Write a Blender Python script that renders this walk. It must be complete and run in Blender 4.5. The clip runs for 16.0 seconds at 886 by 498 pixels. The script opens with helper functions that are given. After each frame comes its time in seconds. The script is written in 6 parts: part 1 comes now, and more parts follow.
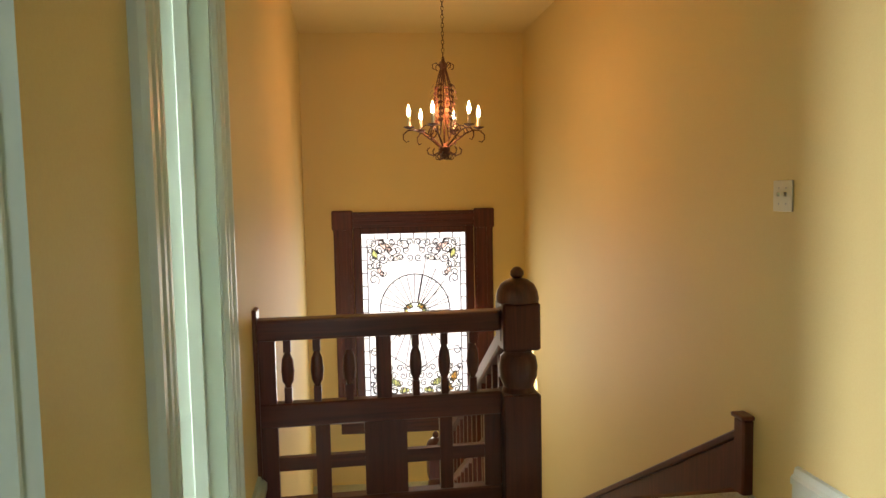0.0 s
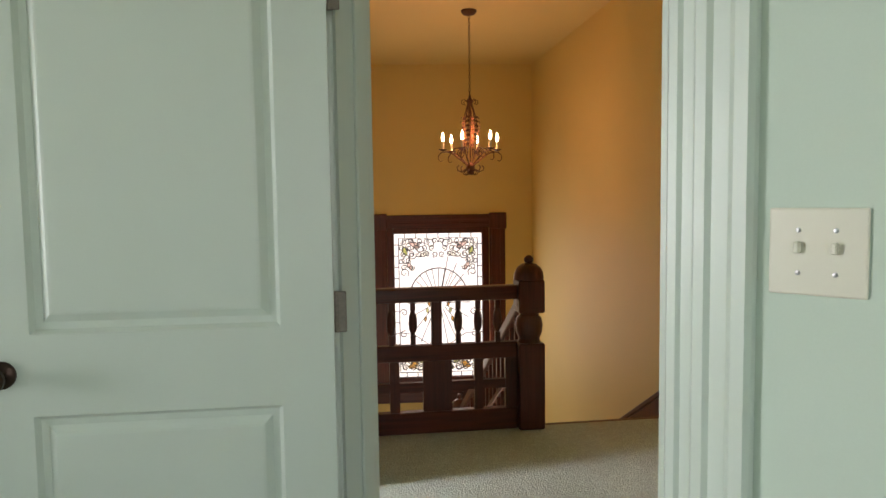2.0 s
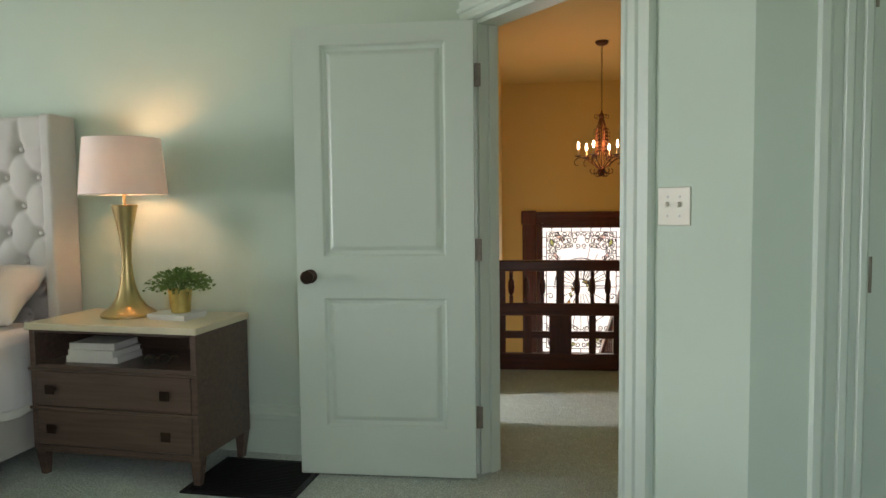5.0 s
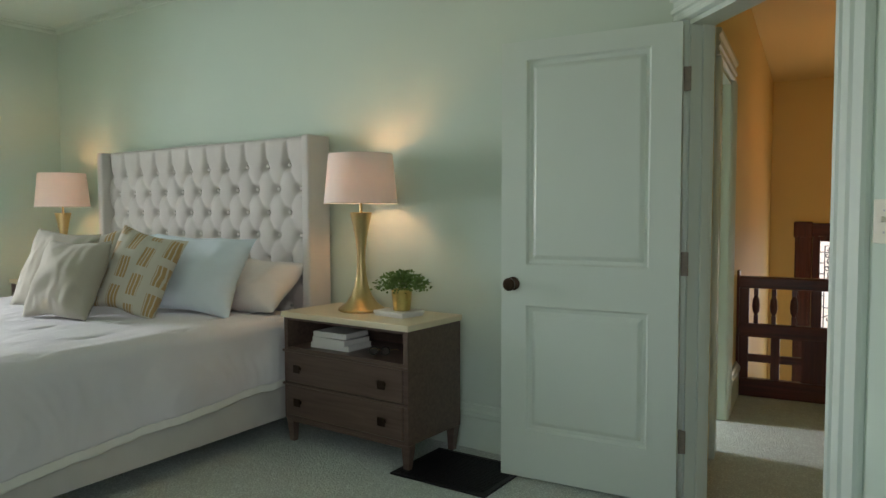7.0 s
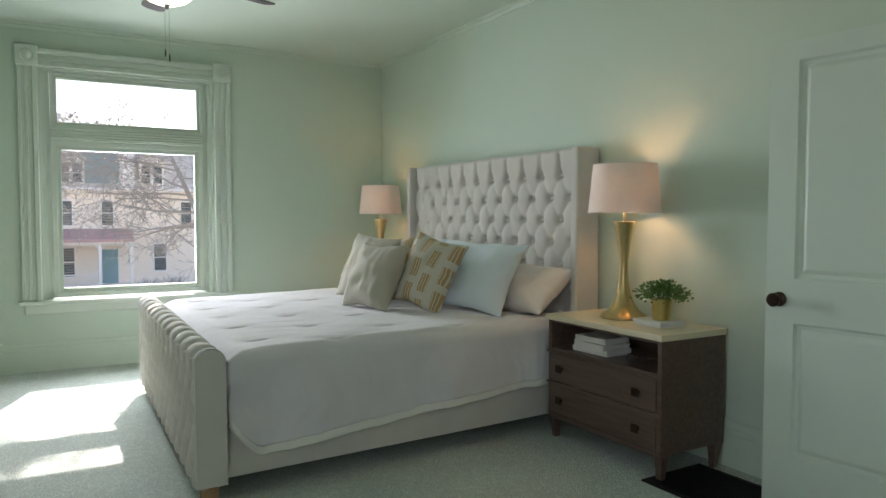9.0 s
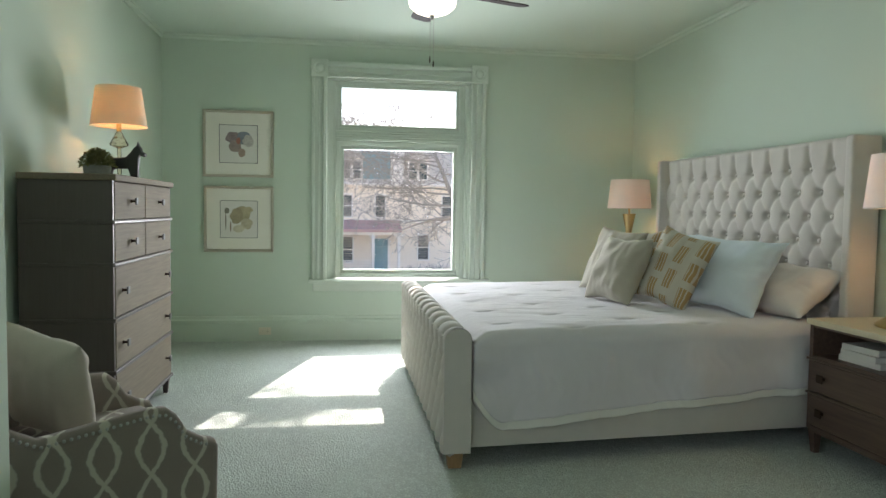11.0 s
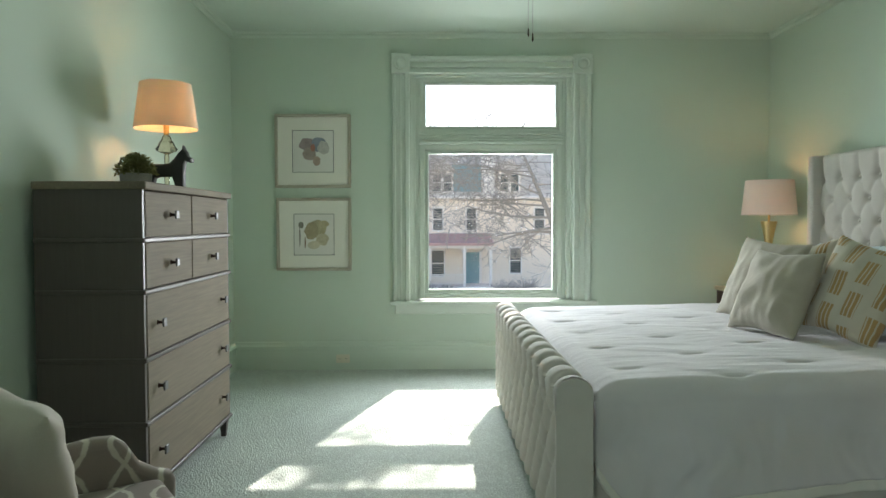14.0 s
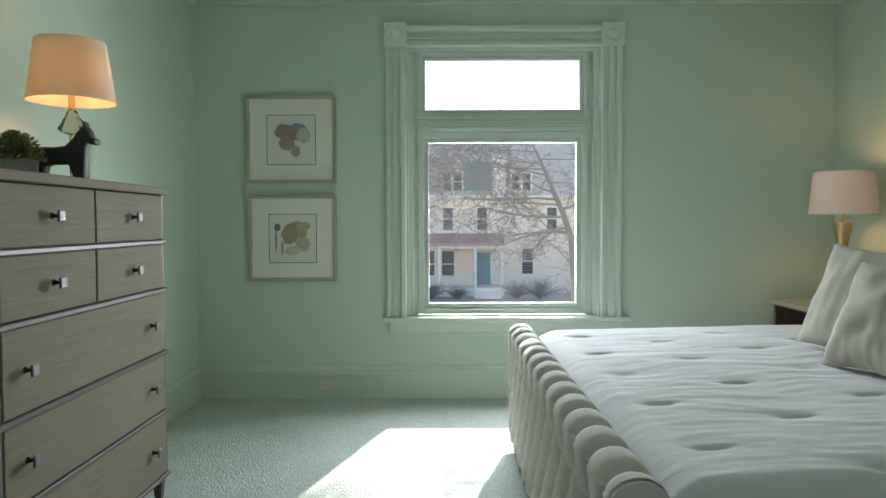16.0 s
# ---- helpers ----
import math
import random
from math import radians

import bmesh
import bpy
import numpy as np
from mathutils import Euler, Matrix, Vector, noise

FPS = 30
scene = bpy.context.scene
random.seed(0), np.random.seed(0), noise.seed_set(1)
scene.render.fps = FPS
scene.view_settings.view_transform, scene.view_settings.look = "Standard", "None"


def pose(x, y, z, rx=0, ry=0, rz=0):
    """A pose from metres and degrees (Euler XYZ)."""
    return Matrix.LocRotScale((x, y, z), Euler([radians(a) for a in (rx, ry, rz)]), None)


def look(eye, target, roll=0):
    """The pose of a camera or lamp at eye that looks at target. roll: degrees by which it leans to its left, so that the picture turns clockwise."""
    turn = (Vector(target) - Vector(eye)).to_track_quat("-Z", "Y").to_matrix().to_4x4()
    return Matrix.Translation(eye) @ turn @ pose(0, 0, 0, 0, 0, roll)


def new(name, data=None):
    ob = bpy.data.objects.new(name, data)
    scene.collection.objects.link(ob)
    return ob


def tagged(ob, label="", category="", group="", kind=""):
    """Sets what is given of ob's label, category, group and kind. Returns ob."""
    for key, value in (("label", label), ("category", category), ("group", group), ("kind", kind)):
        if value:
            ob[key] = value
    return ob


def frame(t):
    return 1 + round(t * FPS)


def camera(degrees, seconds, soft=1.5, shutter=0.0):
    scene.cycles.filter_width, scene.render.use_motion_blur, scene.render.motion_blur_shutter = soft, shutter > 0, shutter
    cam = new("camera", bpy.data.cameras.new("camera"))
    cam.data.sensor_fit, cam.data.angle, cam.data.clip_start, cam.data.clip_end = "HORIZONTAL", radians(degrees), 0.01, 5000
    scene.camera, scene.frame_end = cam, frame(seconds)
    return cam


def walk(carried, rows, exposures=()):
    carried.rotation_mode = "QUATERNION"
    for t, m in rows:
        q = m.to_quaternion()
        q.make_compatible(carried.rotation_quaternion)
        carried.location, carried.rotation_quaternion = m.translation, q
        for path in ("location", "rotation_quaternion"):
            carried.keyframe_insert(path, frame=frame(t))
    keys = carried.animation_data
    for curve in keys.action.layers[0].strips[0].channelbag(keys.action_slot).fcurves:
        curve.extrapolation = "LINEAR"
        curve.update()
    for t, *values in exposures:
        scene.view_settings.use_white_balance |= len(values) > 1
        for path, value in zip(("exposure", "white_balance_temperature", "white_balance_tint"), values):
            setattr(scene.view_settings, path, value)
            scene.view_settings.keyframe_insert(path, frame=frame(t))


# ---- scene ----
cam = camera(64.9, 16.0)
PATH = [
    (0, (-0.13, 0.056, 1.27), (-0.122, 2.05, 1.118), -1.1),
    (0.5, (-0.175, -0.247, 1.276), (-0.173, 1.748, 1.128), -0.8),
    (1, (-0.218, -0.556, 1.282), (-0.219, 1.439, 1.134), -0.7),
    (1.5, (-0.252, -0.872, 1.294), (-0.258, 1.122, 1.146), -0.9),
    (2, (-0.298, -1.151, 1.314), (-0.306, 0.843, 1.169), -0.8),
    (2.5, (-0.306, -1.472, 1.309), (-0.322, 0.523, 1.168), -0.9),
    (3, (-0.309, -1.781, 1.299), (-0.343, 0.214, 1.161), -0.6),
    (3.2, (-0.288, -1.866, 1.299), (-0.344, 0.128, 1.161), -1.1),
    (5.3, (0.084, -2.55, 1.24), (-0.496, -0.64, 1.114), -0.3),
    (5.5, (0.12, -2.554, 1.237), (-0.533, -0.667, 1.114), -0.2),
    (6, (0.183, -2.523, 1.241), (-0.625, -0.697, 1.127), -0.2),
    (6.5, (0.272, -2.483, 1.252), (-0.721, -0.75, 1.143), -0.2),
    (7, (0.342, -2.425, 1.259), (-0.834, -0.811, 1.155), -0.1),
    (7.5, (0.404, -2.366, 1.269), (-0.921, -0.872, 1.165), -0.1),
    (8, (0.478, -2.351, 1.273), (-0.995, -1.001, 1.172), 0.0),
    (8.5, (0.581, -2.365, 1.301), (-1.034, -1.191, 1.193), -0.1),
    (9, (0.648, -2.372, 1.288), (-1.101, -1.406, 1.195), 0.05),
    (9.5, (0.7, -2.355, 1.306), (-1.142, -1.583, 1.201), -0.1),
    (10, (0.782, -2.351, 1.304), (-1.125, -1.756, 1.199), -0.0),
    (10.2, (0.812, -2.35, 1.299), (-1.114, -1.821, 1.188), 0.4),
    (12.3, (0.571, -2.396, 1.242), (-1.426, -2.316, 1.166), -0.1),
    (12.5, (0.515, -2.394, 1.241), (-1.482, -2.32, 1.165), -0.1),
    (13, (0.311, -2.382, 1.233), (-1.687, -2.324, 1.158), -0.1),
    (13.5, (0.128, -2.348, 1.24), (-1.87, -2.304, 1.166), -0.1),
    (14, (-0.051, -2.304, 1.257), (-2.049, -2.274, 1.181), -0.1),
    (14.5, (-0.225, -2.287, 1.26), (-2.223, -2.268, 1.184), -0.1),
    (15, (-0.457, -2.266, 1.263), (-2.455, -2.255, 1.189), -0.1),
    (15.5, (-0.719, -2.255, 1.266), (-2.718, -2.25, 1.19), -0.2),
    (16, (-0.994, -2.229, 1.27), (-2.993, -2.231, 1.193), -0.2),
]
walk(cam, [(t, look(eye, target, roll)) for t, eye, target, roll in PATH],
     [(0.0, 2.2, 6650, 16), (1.0, 1.88, 7000, 24), (3.2, 1.65, 6900, 22), (5.5, 1.4, 6950, 22), (8.0, 1.12, 6650, 19), (10.2, 1.12, 6650, 19),
      (12.5, 1.22, 6800, 15), (16.0, 0.90, 6400, 12)])
SKY_STRENGTH, SUN_STRENGTH, WINDOW_WATTS, STAIR_WATTS, NOOK_WATTS = 0.15, 5.0, 36.0, 4.0, 2.3
CHANDELIER_WATTS, LAMP_WATTS, SIDE_WATTS = 3.8, 2.1, 10.5
LAMP_COLOR = (1.0, 0.40, 0.15)
WALL_COLOR, CEIL_COLOR, TRIM_COLOR = (0.575, 0.680, 0.575), (0.59, 0.695, 0.60), (0.63, 0.71, 0.625)
HALL_COLOR, CARPET_COLOR = (0.74, 0.60, 0.27), (0.66, 0.735, 0.68)

# ---- world, sun, window light ----
SUN_DIR = Vector((1.0, -0.30, -0.85)).normalized()
world = bpy.data.worlds.new("sky")
scene.world = world
world.use_nodes = True
_wn = world.node_tree.nodes
_sky = _wn.new("ShaderNodeTexSky")
_sky.sky_type, _sky.sun_disc = "NISHITA", False
_sky.sun_elevation = math.asin(-SUN_DIR.z)
_sky.sun_rotation = math.atan2(-SUN_DIR.x, -SUN_DIR.y)
world.node_tree.links.new(_sky.outputs[0], _wn["Background"].inputs[0])
_wn["Background"].inputs[1].default_value = SKY_STRENGTH


def lamp(name, kind, m, energy, color, size=0.1, size_y=None):
    data = bpy.data.lights.new(name, kind)
    data.energy, data.color = energy, color
    if kind == "SUN":
        data.angle = radians(0.55)
    elif kind == "AREA":
        data.shape, data.size, data.size_y = "RECTANGLE", size, size_y or size
    else:
        data.shadow_soft_size = size
    ob = new(name, data)
    ob.matrix_world = m
    return tagged(ob, kind="structure")


lamp("sun", "SUN", look((-20, 6, 17), Vector((-20, 6, 17)) + SUN_DIR), SUN_STRENGTH, (1.0, 0.94, 0.86))
win_light = lamp("window_daylight", "AREA", look((-6.30, -1.80, 1.50), (-3.0, -1.80, 0.80)), WINDOW_WATTS, (0.86, 0.95, 1.0), 0.95, 1.5)
win_light.data.spread = 2.3
nook_light = lamp("nook_window_daylight", "AREA", look((0.45, -3.34, 1.45), (-1.9, 0.2, 0.2)), NOOK_WATTS, (0.88, 0.95, 1.0), 0.84, 1.3)
nook_light.data.spread = 1.7
lamp("stair_window_daylight", "AREA", look((-0.36, 6.66, 0.08), (-0.1, 3.0, 0.0)), STAIR_WATTS, (1.0, 0.97, 0.88), 0.95, 1.6)
side_light = lamp("side_room_daylight", "AREA", look((-3.60, 1.14, 1.55), (0.3, 2.5, 0.0)), SIDE_WATTS, (0.90, 0.95, 1.0), 0.48, 1.0)
side_light.data.spread = 1.5


# ---- materials ----
def material(name, color, rough=0.6, metal=0.0, vary=0.10, scale=6.0, bump=0.15, bump_scale=120.0, bump_dist=0.002, spec=0.5, stretch=(1, 1, 1), stain=0.0, island=0.0):
    """Base colour broken by two scales of noise, with fine relief."""
    m = bpy.data.materials.new(name)
    m.use_nodes = True
    nt = m.node_tree
    n, l = nt.nodes, nt.links
    p = n["Principled BSDF"]
    p.inputs["Roughness"].default_value, p.inputs["Metallic"].default_value = rough, metal
    p.inputs["Specular IOR Level"].default_value = spec
    tc, mp = n.new("ShaderNodeTexCoord"), n.new("ShaderNodeMapping")
    mp.inputs["Scale"].default_value = stretch
    l.new(tc.outputs["Object"], mp.inputs["Vector"])
    a, b = n.new("ShaderNodeTexNoise"), n.new("ShaderNodeTexNoise")
    a.inputs["Scale"].default_value, a.inputs["Detail"].default_value = scale, 5
    b.inputs["Scale"].default_value, b.inputs["Detail"].default_value = bump_scale, 3
    l.new(mp.outputs[0], a.inputs["Vector"]), l.new(mp.outputs[0], b.inputs["Vector"])
    mix = n.new("ShaderNodeMix")
    mix.data_type = "RGBA"
    lo = tuple(c * (1 - vary) for c in color)
    hi = tuple(min(1, c * (1 + vary)) for c in color)
    mix.inputs["A"].default_value, mix.inputs["B"].default_value = (*lo, 1), (*hi, 1)
    l.new(a.outputs["Fac"], mix.inputs["Factor"])
    fine = n.new("ShaderNodeMix")
    fine.data_type, fine.blend_type = "RGBA", "OVERLAY"
    fine.inputs["Factor"].default_value = min(0.5, vary * 1.2)
    l.new(mix.outputs["Result"], fine.inputs["A"]), l.new(b.outputs["Fac"], fine.inputs["B"])
    l.new(fine.outputs["Result"], p.inputs["Base Color"])
    rr = n.new("ShaderNodeMapRange")
    rr.inputs["To Min"].default_value, rr.inputs["To Max"].default_value = max(0.02, rough - 0.06), min(1, rough + 0.08)
    l.new(a.outputs["Fac"], rr.inputs["Value"]), l.new(rr.outputs[0], p.inputs["Roughness"])
    if bump:
        bp = n.new("ShaderNodeBump")
        bp.inputs["Strength"].default_value, bp.inputs["Distance"].default_value = bump, bump_dist
        l.new(b.outputs["Fac"], bp.inputs["Height"]), l.new(bp.outputs[0], p.inputs["Normal"])
    return m


def wood(name, light, dark, rough=0.45, along="Z", fine=1.0):
    """Long-grained wood: stretched noise through a ramp."""
    m = bpy.data.materials.new(name)
    m.use_nodes = True
    n, l = m.node_tree.nodes, m.node_tree.links
    p = n["Principled BSDF"]
    tc, mp = n.new("ShaderNodeTexCoord"), n.new("ShaderNodeMapping")
    mp.inputs["Scale"].default_value = {"X": (2, 40, 40), "Y": (40, 2, 40), "Z": (40, 40, 2)}[along]
    l.new(tc.outputs["Object"], mp.inputs["Vector"])
    a, b = n.new("ShaderNodeTexNoise"), n.new("ShaderNodeTexNoise")
    a.inputs["Scale"].default_value, a.inputs["Detail"].default_value, a.inputs["Distortion"].default_value = 1.3 * fine, 6, 0.7
    b.inputs["Scale"].default_value, b.inputs["Detail"].default_value = 0.35, 3
    l.new(mp.outputs[0], a.inputs["Vector"]), l.new(tc.outputs["Object"], b.inputs["Vector"])
    ramp = n.new("ShaderNodeValToRGB")
    ramp.color_ramp.elements[0].position, ramp.color_ramp.elements[1].position = 0.3, 0.72
    ramp.color_ramp.elements[0].color, ramp.color_ramp.elements[1].color = (*dark, 1), (*light, 1)
    l.new(a.outputs["Fac"], ramp.inputs[0]), l.new(ramp.outputs[0], p.inputs["Base Color"])
    rr = n.new("ShaderNodeMapRange")
    rr.inputs["To Min"].default_value, rr.inputs["To Max"].default_value = rough - 0.08, rough + 0.12
    l.new(b.outputs["Fac"], rr.inputs["Value"]), l.new(rr.outputs[0], p.inputs["Roughness"])
    bp = n.new("ShaderNodeBump")
    bp.inputs["Strength"].default_value, bp.inputs["Distance"].default_value = 0.12, 0.001
    l.new(a.outputs["Fac"], bp.inputs["Height"]), l.new(bp.outputs[0], p.inputs["Normal"])
    return m


def glass(name, tint=(1, 1, 1), gloss=0.06):
    m = bpy.data.materials.new(name)
    m.use_nodes = True
    n, l = m.node_tree.nodes, m.node_tree.links
    n.remove(n["Principled BSDF"])
    tr, gl, mx, fr = n.new("ShaderNodeBsdfTransparent"), n.new("ShaderNodeBsdfGlossy"), n.new("ShaderNodeMixShader"), n.new("ShaderNodeFresnel")
    tr.inputs[0].default_value, gl.inputs["Roughness"].default_value = (*tint, 1), gloss
    fr.inputs["IOR"].default_value = 1.35
    l.new(fr.outputs[0], mx.inputs[0]), l.new(tr.outputs[0], mx.inputs[1]), l.new(gl.outputs[0], mx.inputs[2])
    l.new(mx.outputs[0], n["Material Output"].inputs[0])
    return m


def shade_cloth(name, color, through_amount=0.55):
    """Lamp-shade linen: part of the light comes through it."""
    m = material(name, color, 0.85, vary=0.05, scale=14, bump=0.2, bump_scale=500, stretch=(1, 1, 0.4))
    n, l = m.node_tree.nodes, m.node_tree.links
    tr, mx = n.new("ShaderNodeBsdfTranslucent"), n.new("ShaderNodeMixShader")
    tr.inputs[0].default_value, mx.inputs[0].default_value = (*color, 1), through_amount
    l.new(n["Principled BSDF"].outputs[0], mx.inputs[1]), l.new(tr.outputs[0], mx.inputs[2])
    l.new(mx.outputs[0], n["Material Output"].inputs[0])
    return m


def glow(name, color, strength):
    m = bpy.data.materials.new(name)
    m.use_nodes = True
    n = m.node_tree.nodes
    p = n["Principled BSDF"]
    p.inputs["Base Color"].default_value = (*color, 1)
    p.inputs["Emission Color"].default_value, p.inputs["Emission Strength"].default_value = (*color, 1), strength
    return m


def carpet(name, color):
    """Low loop pile: tight woven rows over soft tracked patches."""
    m = material(name, color, 0.95, vary=0.16, scale=2.2, bump=0.0, spec=0.1)
    n, l = m.node_tree.nodes, m.node_tree.links
    p = n["Principled BSDF"]
    tc, v, nz = n.new("ShaderNodeTexCoord"), n.new("ShaderNodeTexVoronoi"), n.new("ShaderNodeTexNoise")
    v.inputs["Scale"].default_value, nz.inputs["Scale"].default_value, nz.inputs["Detail"].default_value = 115, 24, 6
    l.new(tc.outputs["Object"], v.inputs["Vector"]), l.new(tc.outputs["Object"], nz.inputs["Vector"])
    mul = n.new("ShaderNodeMath")
    mul.operation = "MULTIPLY_ADD"
    mul.inputs[1].default_value = 1.5
    l.new(v.outputs["Distance"], mul.inputs[0]), l.new(nz.outputs["Fac"], mul.inputs[2])
    bp = n.new("ShaderNodeBump")
    bp.inputs["Strength"].default_value, bp.inputs["Distance"].default_value = 0.6, 0.008
    l.new(mul.outputs[0], bp.inputs["Height"]), l.new(bp.outputs[0], p.inputs["Normal"])
    old = p.inputs["Base Color"].links[0].from_socket
    mx = n.new("ShaderNodeMix")
    mx.data_type, mx.blend_type = "RGBA", "MULTIPLY"
    mx.inputs["Factor"].default_value = 0.40
    rp = n.new("ShaderNodeMapRange")
    rp.inputs["From Min"].default_value, rp.inputs["From Max"].default_value = 0.55, 1.4
    rp.inputs["To Min"].default_value, rp.inputs["To Max"].default_value = 1.25, 0.38
    l.new(mul.outputs[0], rp.inputs["Value"])
    l.new(old, mx.inputs["A"]), l.new(rp.outputs[0], mx.inputs["B"]), l.new(mx.outputs["Result"], p.inputs["Base Color"])
    return m


def linen(name, color, weave=420, vary=0.07, sheen=0.2):
    m = material(name, color, 0.9, vary=vary, scale=9, bump=0.25, bump_scale=weave, bump_dist=0.0015, spec=0.2)
    m.node_tree.nodes["Principled BSDF"].inputs["Sheen Weight"].default_value = sheen
    return m


def wrinkled(m, scale, dist):
    """Adds long soft wrinkles across a cloth material."""
    n, l = m.node_tree.nodes, m.node_tree.links
    p = n["Principled BSDF"]
    tc, mp, nz, bp = n.new("ShaderNodeTexCoord"), n.new("ShaderNodeMapping"), n.new("ShaderNodeTexNoise"), n.new("ShaderNodeBump")
    mp.inputs["Scale"].default_value = scale
    nz.inputs["Scale"].default_value, nz.inputs["Detail"].default_value, nz.inputs["Distortion"].default_value = 1.0, 5, 0.6
    bp.inputs["Strength"].default_value, bp.inputs["Distance"].default_value = 0.55, dist
    l.new(tc.outputs["Object"], mp.inputs[0]), l.new(mp.outputs[0], nz.inputs["Vector"]), l.new(nz.outputs["Fac"], bp.inputs["Height"])
    l.new(p.inputs["Normal"].links[0].from_socket, bp.inputs["Normal"]), l.new(bp.outputs[0], p.inputs["Normal"])


M_WALL = material("wall_paint", WALL_COLOR, 0.75, vary=0.03, scale=1.4, bump=0.10, bump_scale=220, bump_dist=0.001, spec=0.3)
M_CEIL = material("ceiling_paint", CEIL_COLOR, 0.85, vary=0.025, scale=1.1, bump=0.08, bump_scale=160, bump_dist=0.001, spec=0.2)
M_HALL = material("hall_paint", HALL_COLOR, 0.6, vary=0.06, scale=1.0, bump=0.12, bump_scale=150, bump_dist=0.0015, spec=0.3)
M_TRIM = material("trim_paint", TRIM_COLOR, 0.36, vary=0.025, scale=4, bump=0.02, bump_scale=240, bump_dist=0.0004)
M_BASE = material("baseboard_paint", WALL_COLOR, 0.5, vary=0.03, scale=2, bump=0.03, bump_scale=200, bump_dist=0.0005)
M_CARPET = carpet("carpet_pile", CARPET_COLOR)
M_OAK = wood("dark_stained_oak", (0.128, 0.030, 0.020), (0.056, 0.014, 0.010), 0.30)
M_OAK_X = wood("dark_stained_oak_rail", (0.128, 0.030, 0.020), (0.056, 0.014, 0.010), 0.30, "X")
M_WALNUT = wood("brown_nightstand_wood", (0.150, 0.098, 0.074), (0.092, 0.058, 0.045), 0.36, "X")
M_TOP = material("cream_stone_top", (0.70, 0.62, 0.44), 0.35, vary=0.06, scale=7, bump=0.05)
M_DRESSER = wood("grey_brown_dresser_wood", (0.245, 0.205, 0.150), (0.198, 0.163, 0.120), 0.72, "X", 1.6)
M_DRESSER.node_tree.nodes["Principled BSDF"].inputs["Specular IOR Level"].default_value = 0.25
# about half as bright as the drawer fronts; also on bands, inner case and legs
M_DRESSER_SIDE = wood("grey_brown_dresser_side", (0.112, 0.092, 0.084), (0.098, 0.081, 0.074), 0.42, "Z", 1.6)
M_LINEN = linen("cream_upholstery_linen", (0.615, 0.585, 0.54))
M_COMFORTER = linen("ivory_cotton_comforter", (0.70, 0.68, 0.695), 300, 0.05)
wrinkled(M_COMFORTER, (24.0, 6.0, 9.0), 0.0035)
M_SHEET = linen("pale_blue_cotton", (0.66, 0.74, 0.78), 350, 0.06)
M_SHEET_HEM = linen("white_cotton_flange", (0.78, 0.77, 0.72), 320, 0.04)
M_BLUSH = linen("pale_cream_pillow_cotton", (0.74, 0.69, 0.64), 350, 0.05)
M_CREAM = linen("cream_silk_pillow", (0.42, 0.395, 0.32), 260, 0.08)
for _m in (M_SHEET, M_BLUSH, M_CREAM):
    wrinkled(_m, (8.0, 8.0, 8.0), 0.007)
M_BRASS = material("brushed_brass", (0.56, 0.42, 0.20), 0.34, 1.0, vary=0.10, scale=12, bump=0.1, bump_scale=60, stretch=(1, 1, 0.2))
M_GOLDPOT = material("gold_pot", (0.66, 0.52, 0.20), 0.3, 1.0, vary=0.15, scale=8, bump=0.1, bump_scale=40)
M_SHADE = shade_cloth("cream_lamp_shade", (0.86, 0.79, 0.75), 0.20)
M_BLACK = material("black_iron", (0.012, 0.012, 0.014), 0.5, 0.4, vary=0.2, scale=20, bump=0.2)
M_BRONZE = material("dark_bronze", (0.050, 0.030, 0.020), 0.4, 0.8, vary=0.2, scale=25, bump=0.15)
M_RUST = material("aged_copper_iron", (0.095, 0.045, 0.030), 0.55, 0.6, vary=0.3, scale=30, bump=0.2)
M_CHROME = material("brushed_nickel", (0.50, 0.50, 0.49), 0.3, 1.0, vary=0.08, scale=30, bump=0.05)
M_PEWTER = material("dark_pewter", (0.20, 0.20, 0.20), 0.55, 0.8, vary=0.1, scale=30, bump=0.05)
M_PLASTIC = material("ivory_plastic", (0.72, 0.70, 0.57), 0.35, vary=0.02, scale=5, bump=0)
M_PAPER = material("white_paper", (0.76, 0.75, 0.70), 0.8, vary=0.03, scale=10, bump=0.1)
M_MAT = material("mat_board", (0.84, 0.83, 0.75), 0.85, vary=0.02, scale=10, bump=0.1, bump_scale=300)
M_FRAME = material("champagne_frame", (0.50, 0.46, 0.37), 0.35, 0.4, vary=0.08, scale=10, bump=0.05)
M_LEAF = material("herb_leaf", (0.11, 0.21, 0.05), 0.6, vary=0.35, scale=30, bump=0.1)
M_LEAF2 = material("olive_herb_leaf", (0.22, 0.22, 0.08), 0.65, vary=0.35, scale=30, bump=0.1)
M_STONEPOT = material("grey_stone_pot", (0.30, 0.30, 0.28), 0.8, vary=0.15, scale=15, bump=0.3)
M_HORSE = material("dark_painted_wood", (0.030, 0.027, 0.026), 0.55, vary=0.3, scale=18, bump=0.2)
M_PANE = glass("window_pane")
M_CRYSTAL = glass("crystal", (0.95, 0.9, 0.8), 0.02)
M_BULB = glow("warm_bulb", (1.0, 0.60, 0.28), 20.0)
M_FLAME = glow("candle_flame_bulb", (1.0, 0.78, 0.48), 9.0)
M_BOWL = glow("frosted_bowl", (1.0, 0.90, 0.74), 1.8)
M_FAN = wood("dark_fan_blade", (0.040, 0.028, 0.022), (0.022, 0.016, 0.014), 0.8, "X")
M_LEG = wood("light_oak_leg", (0.46, 0.29, 0.15), (0.34, 0.20, 0.10), 0.5)


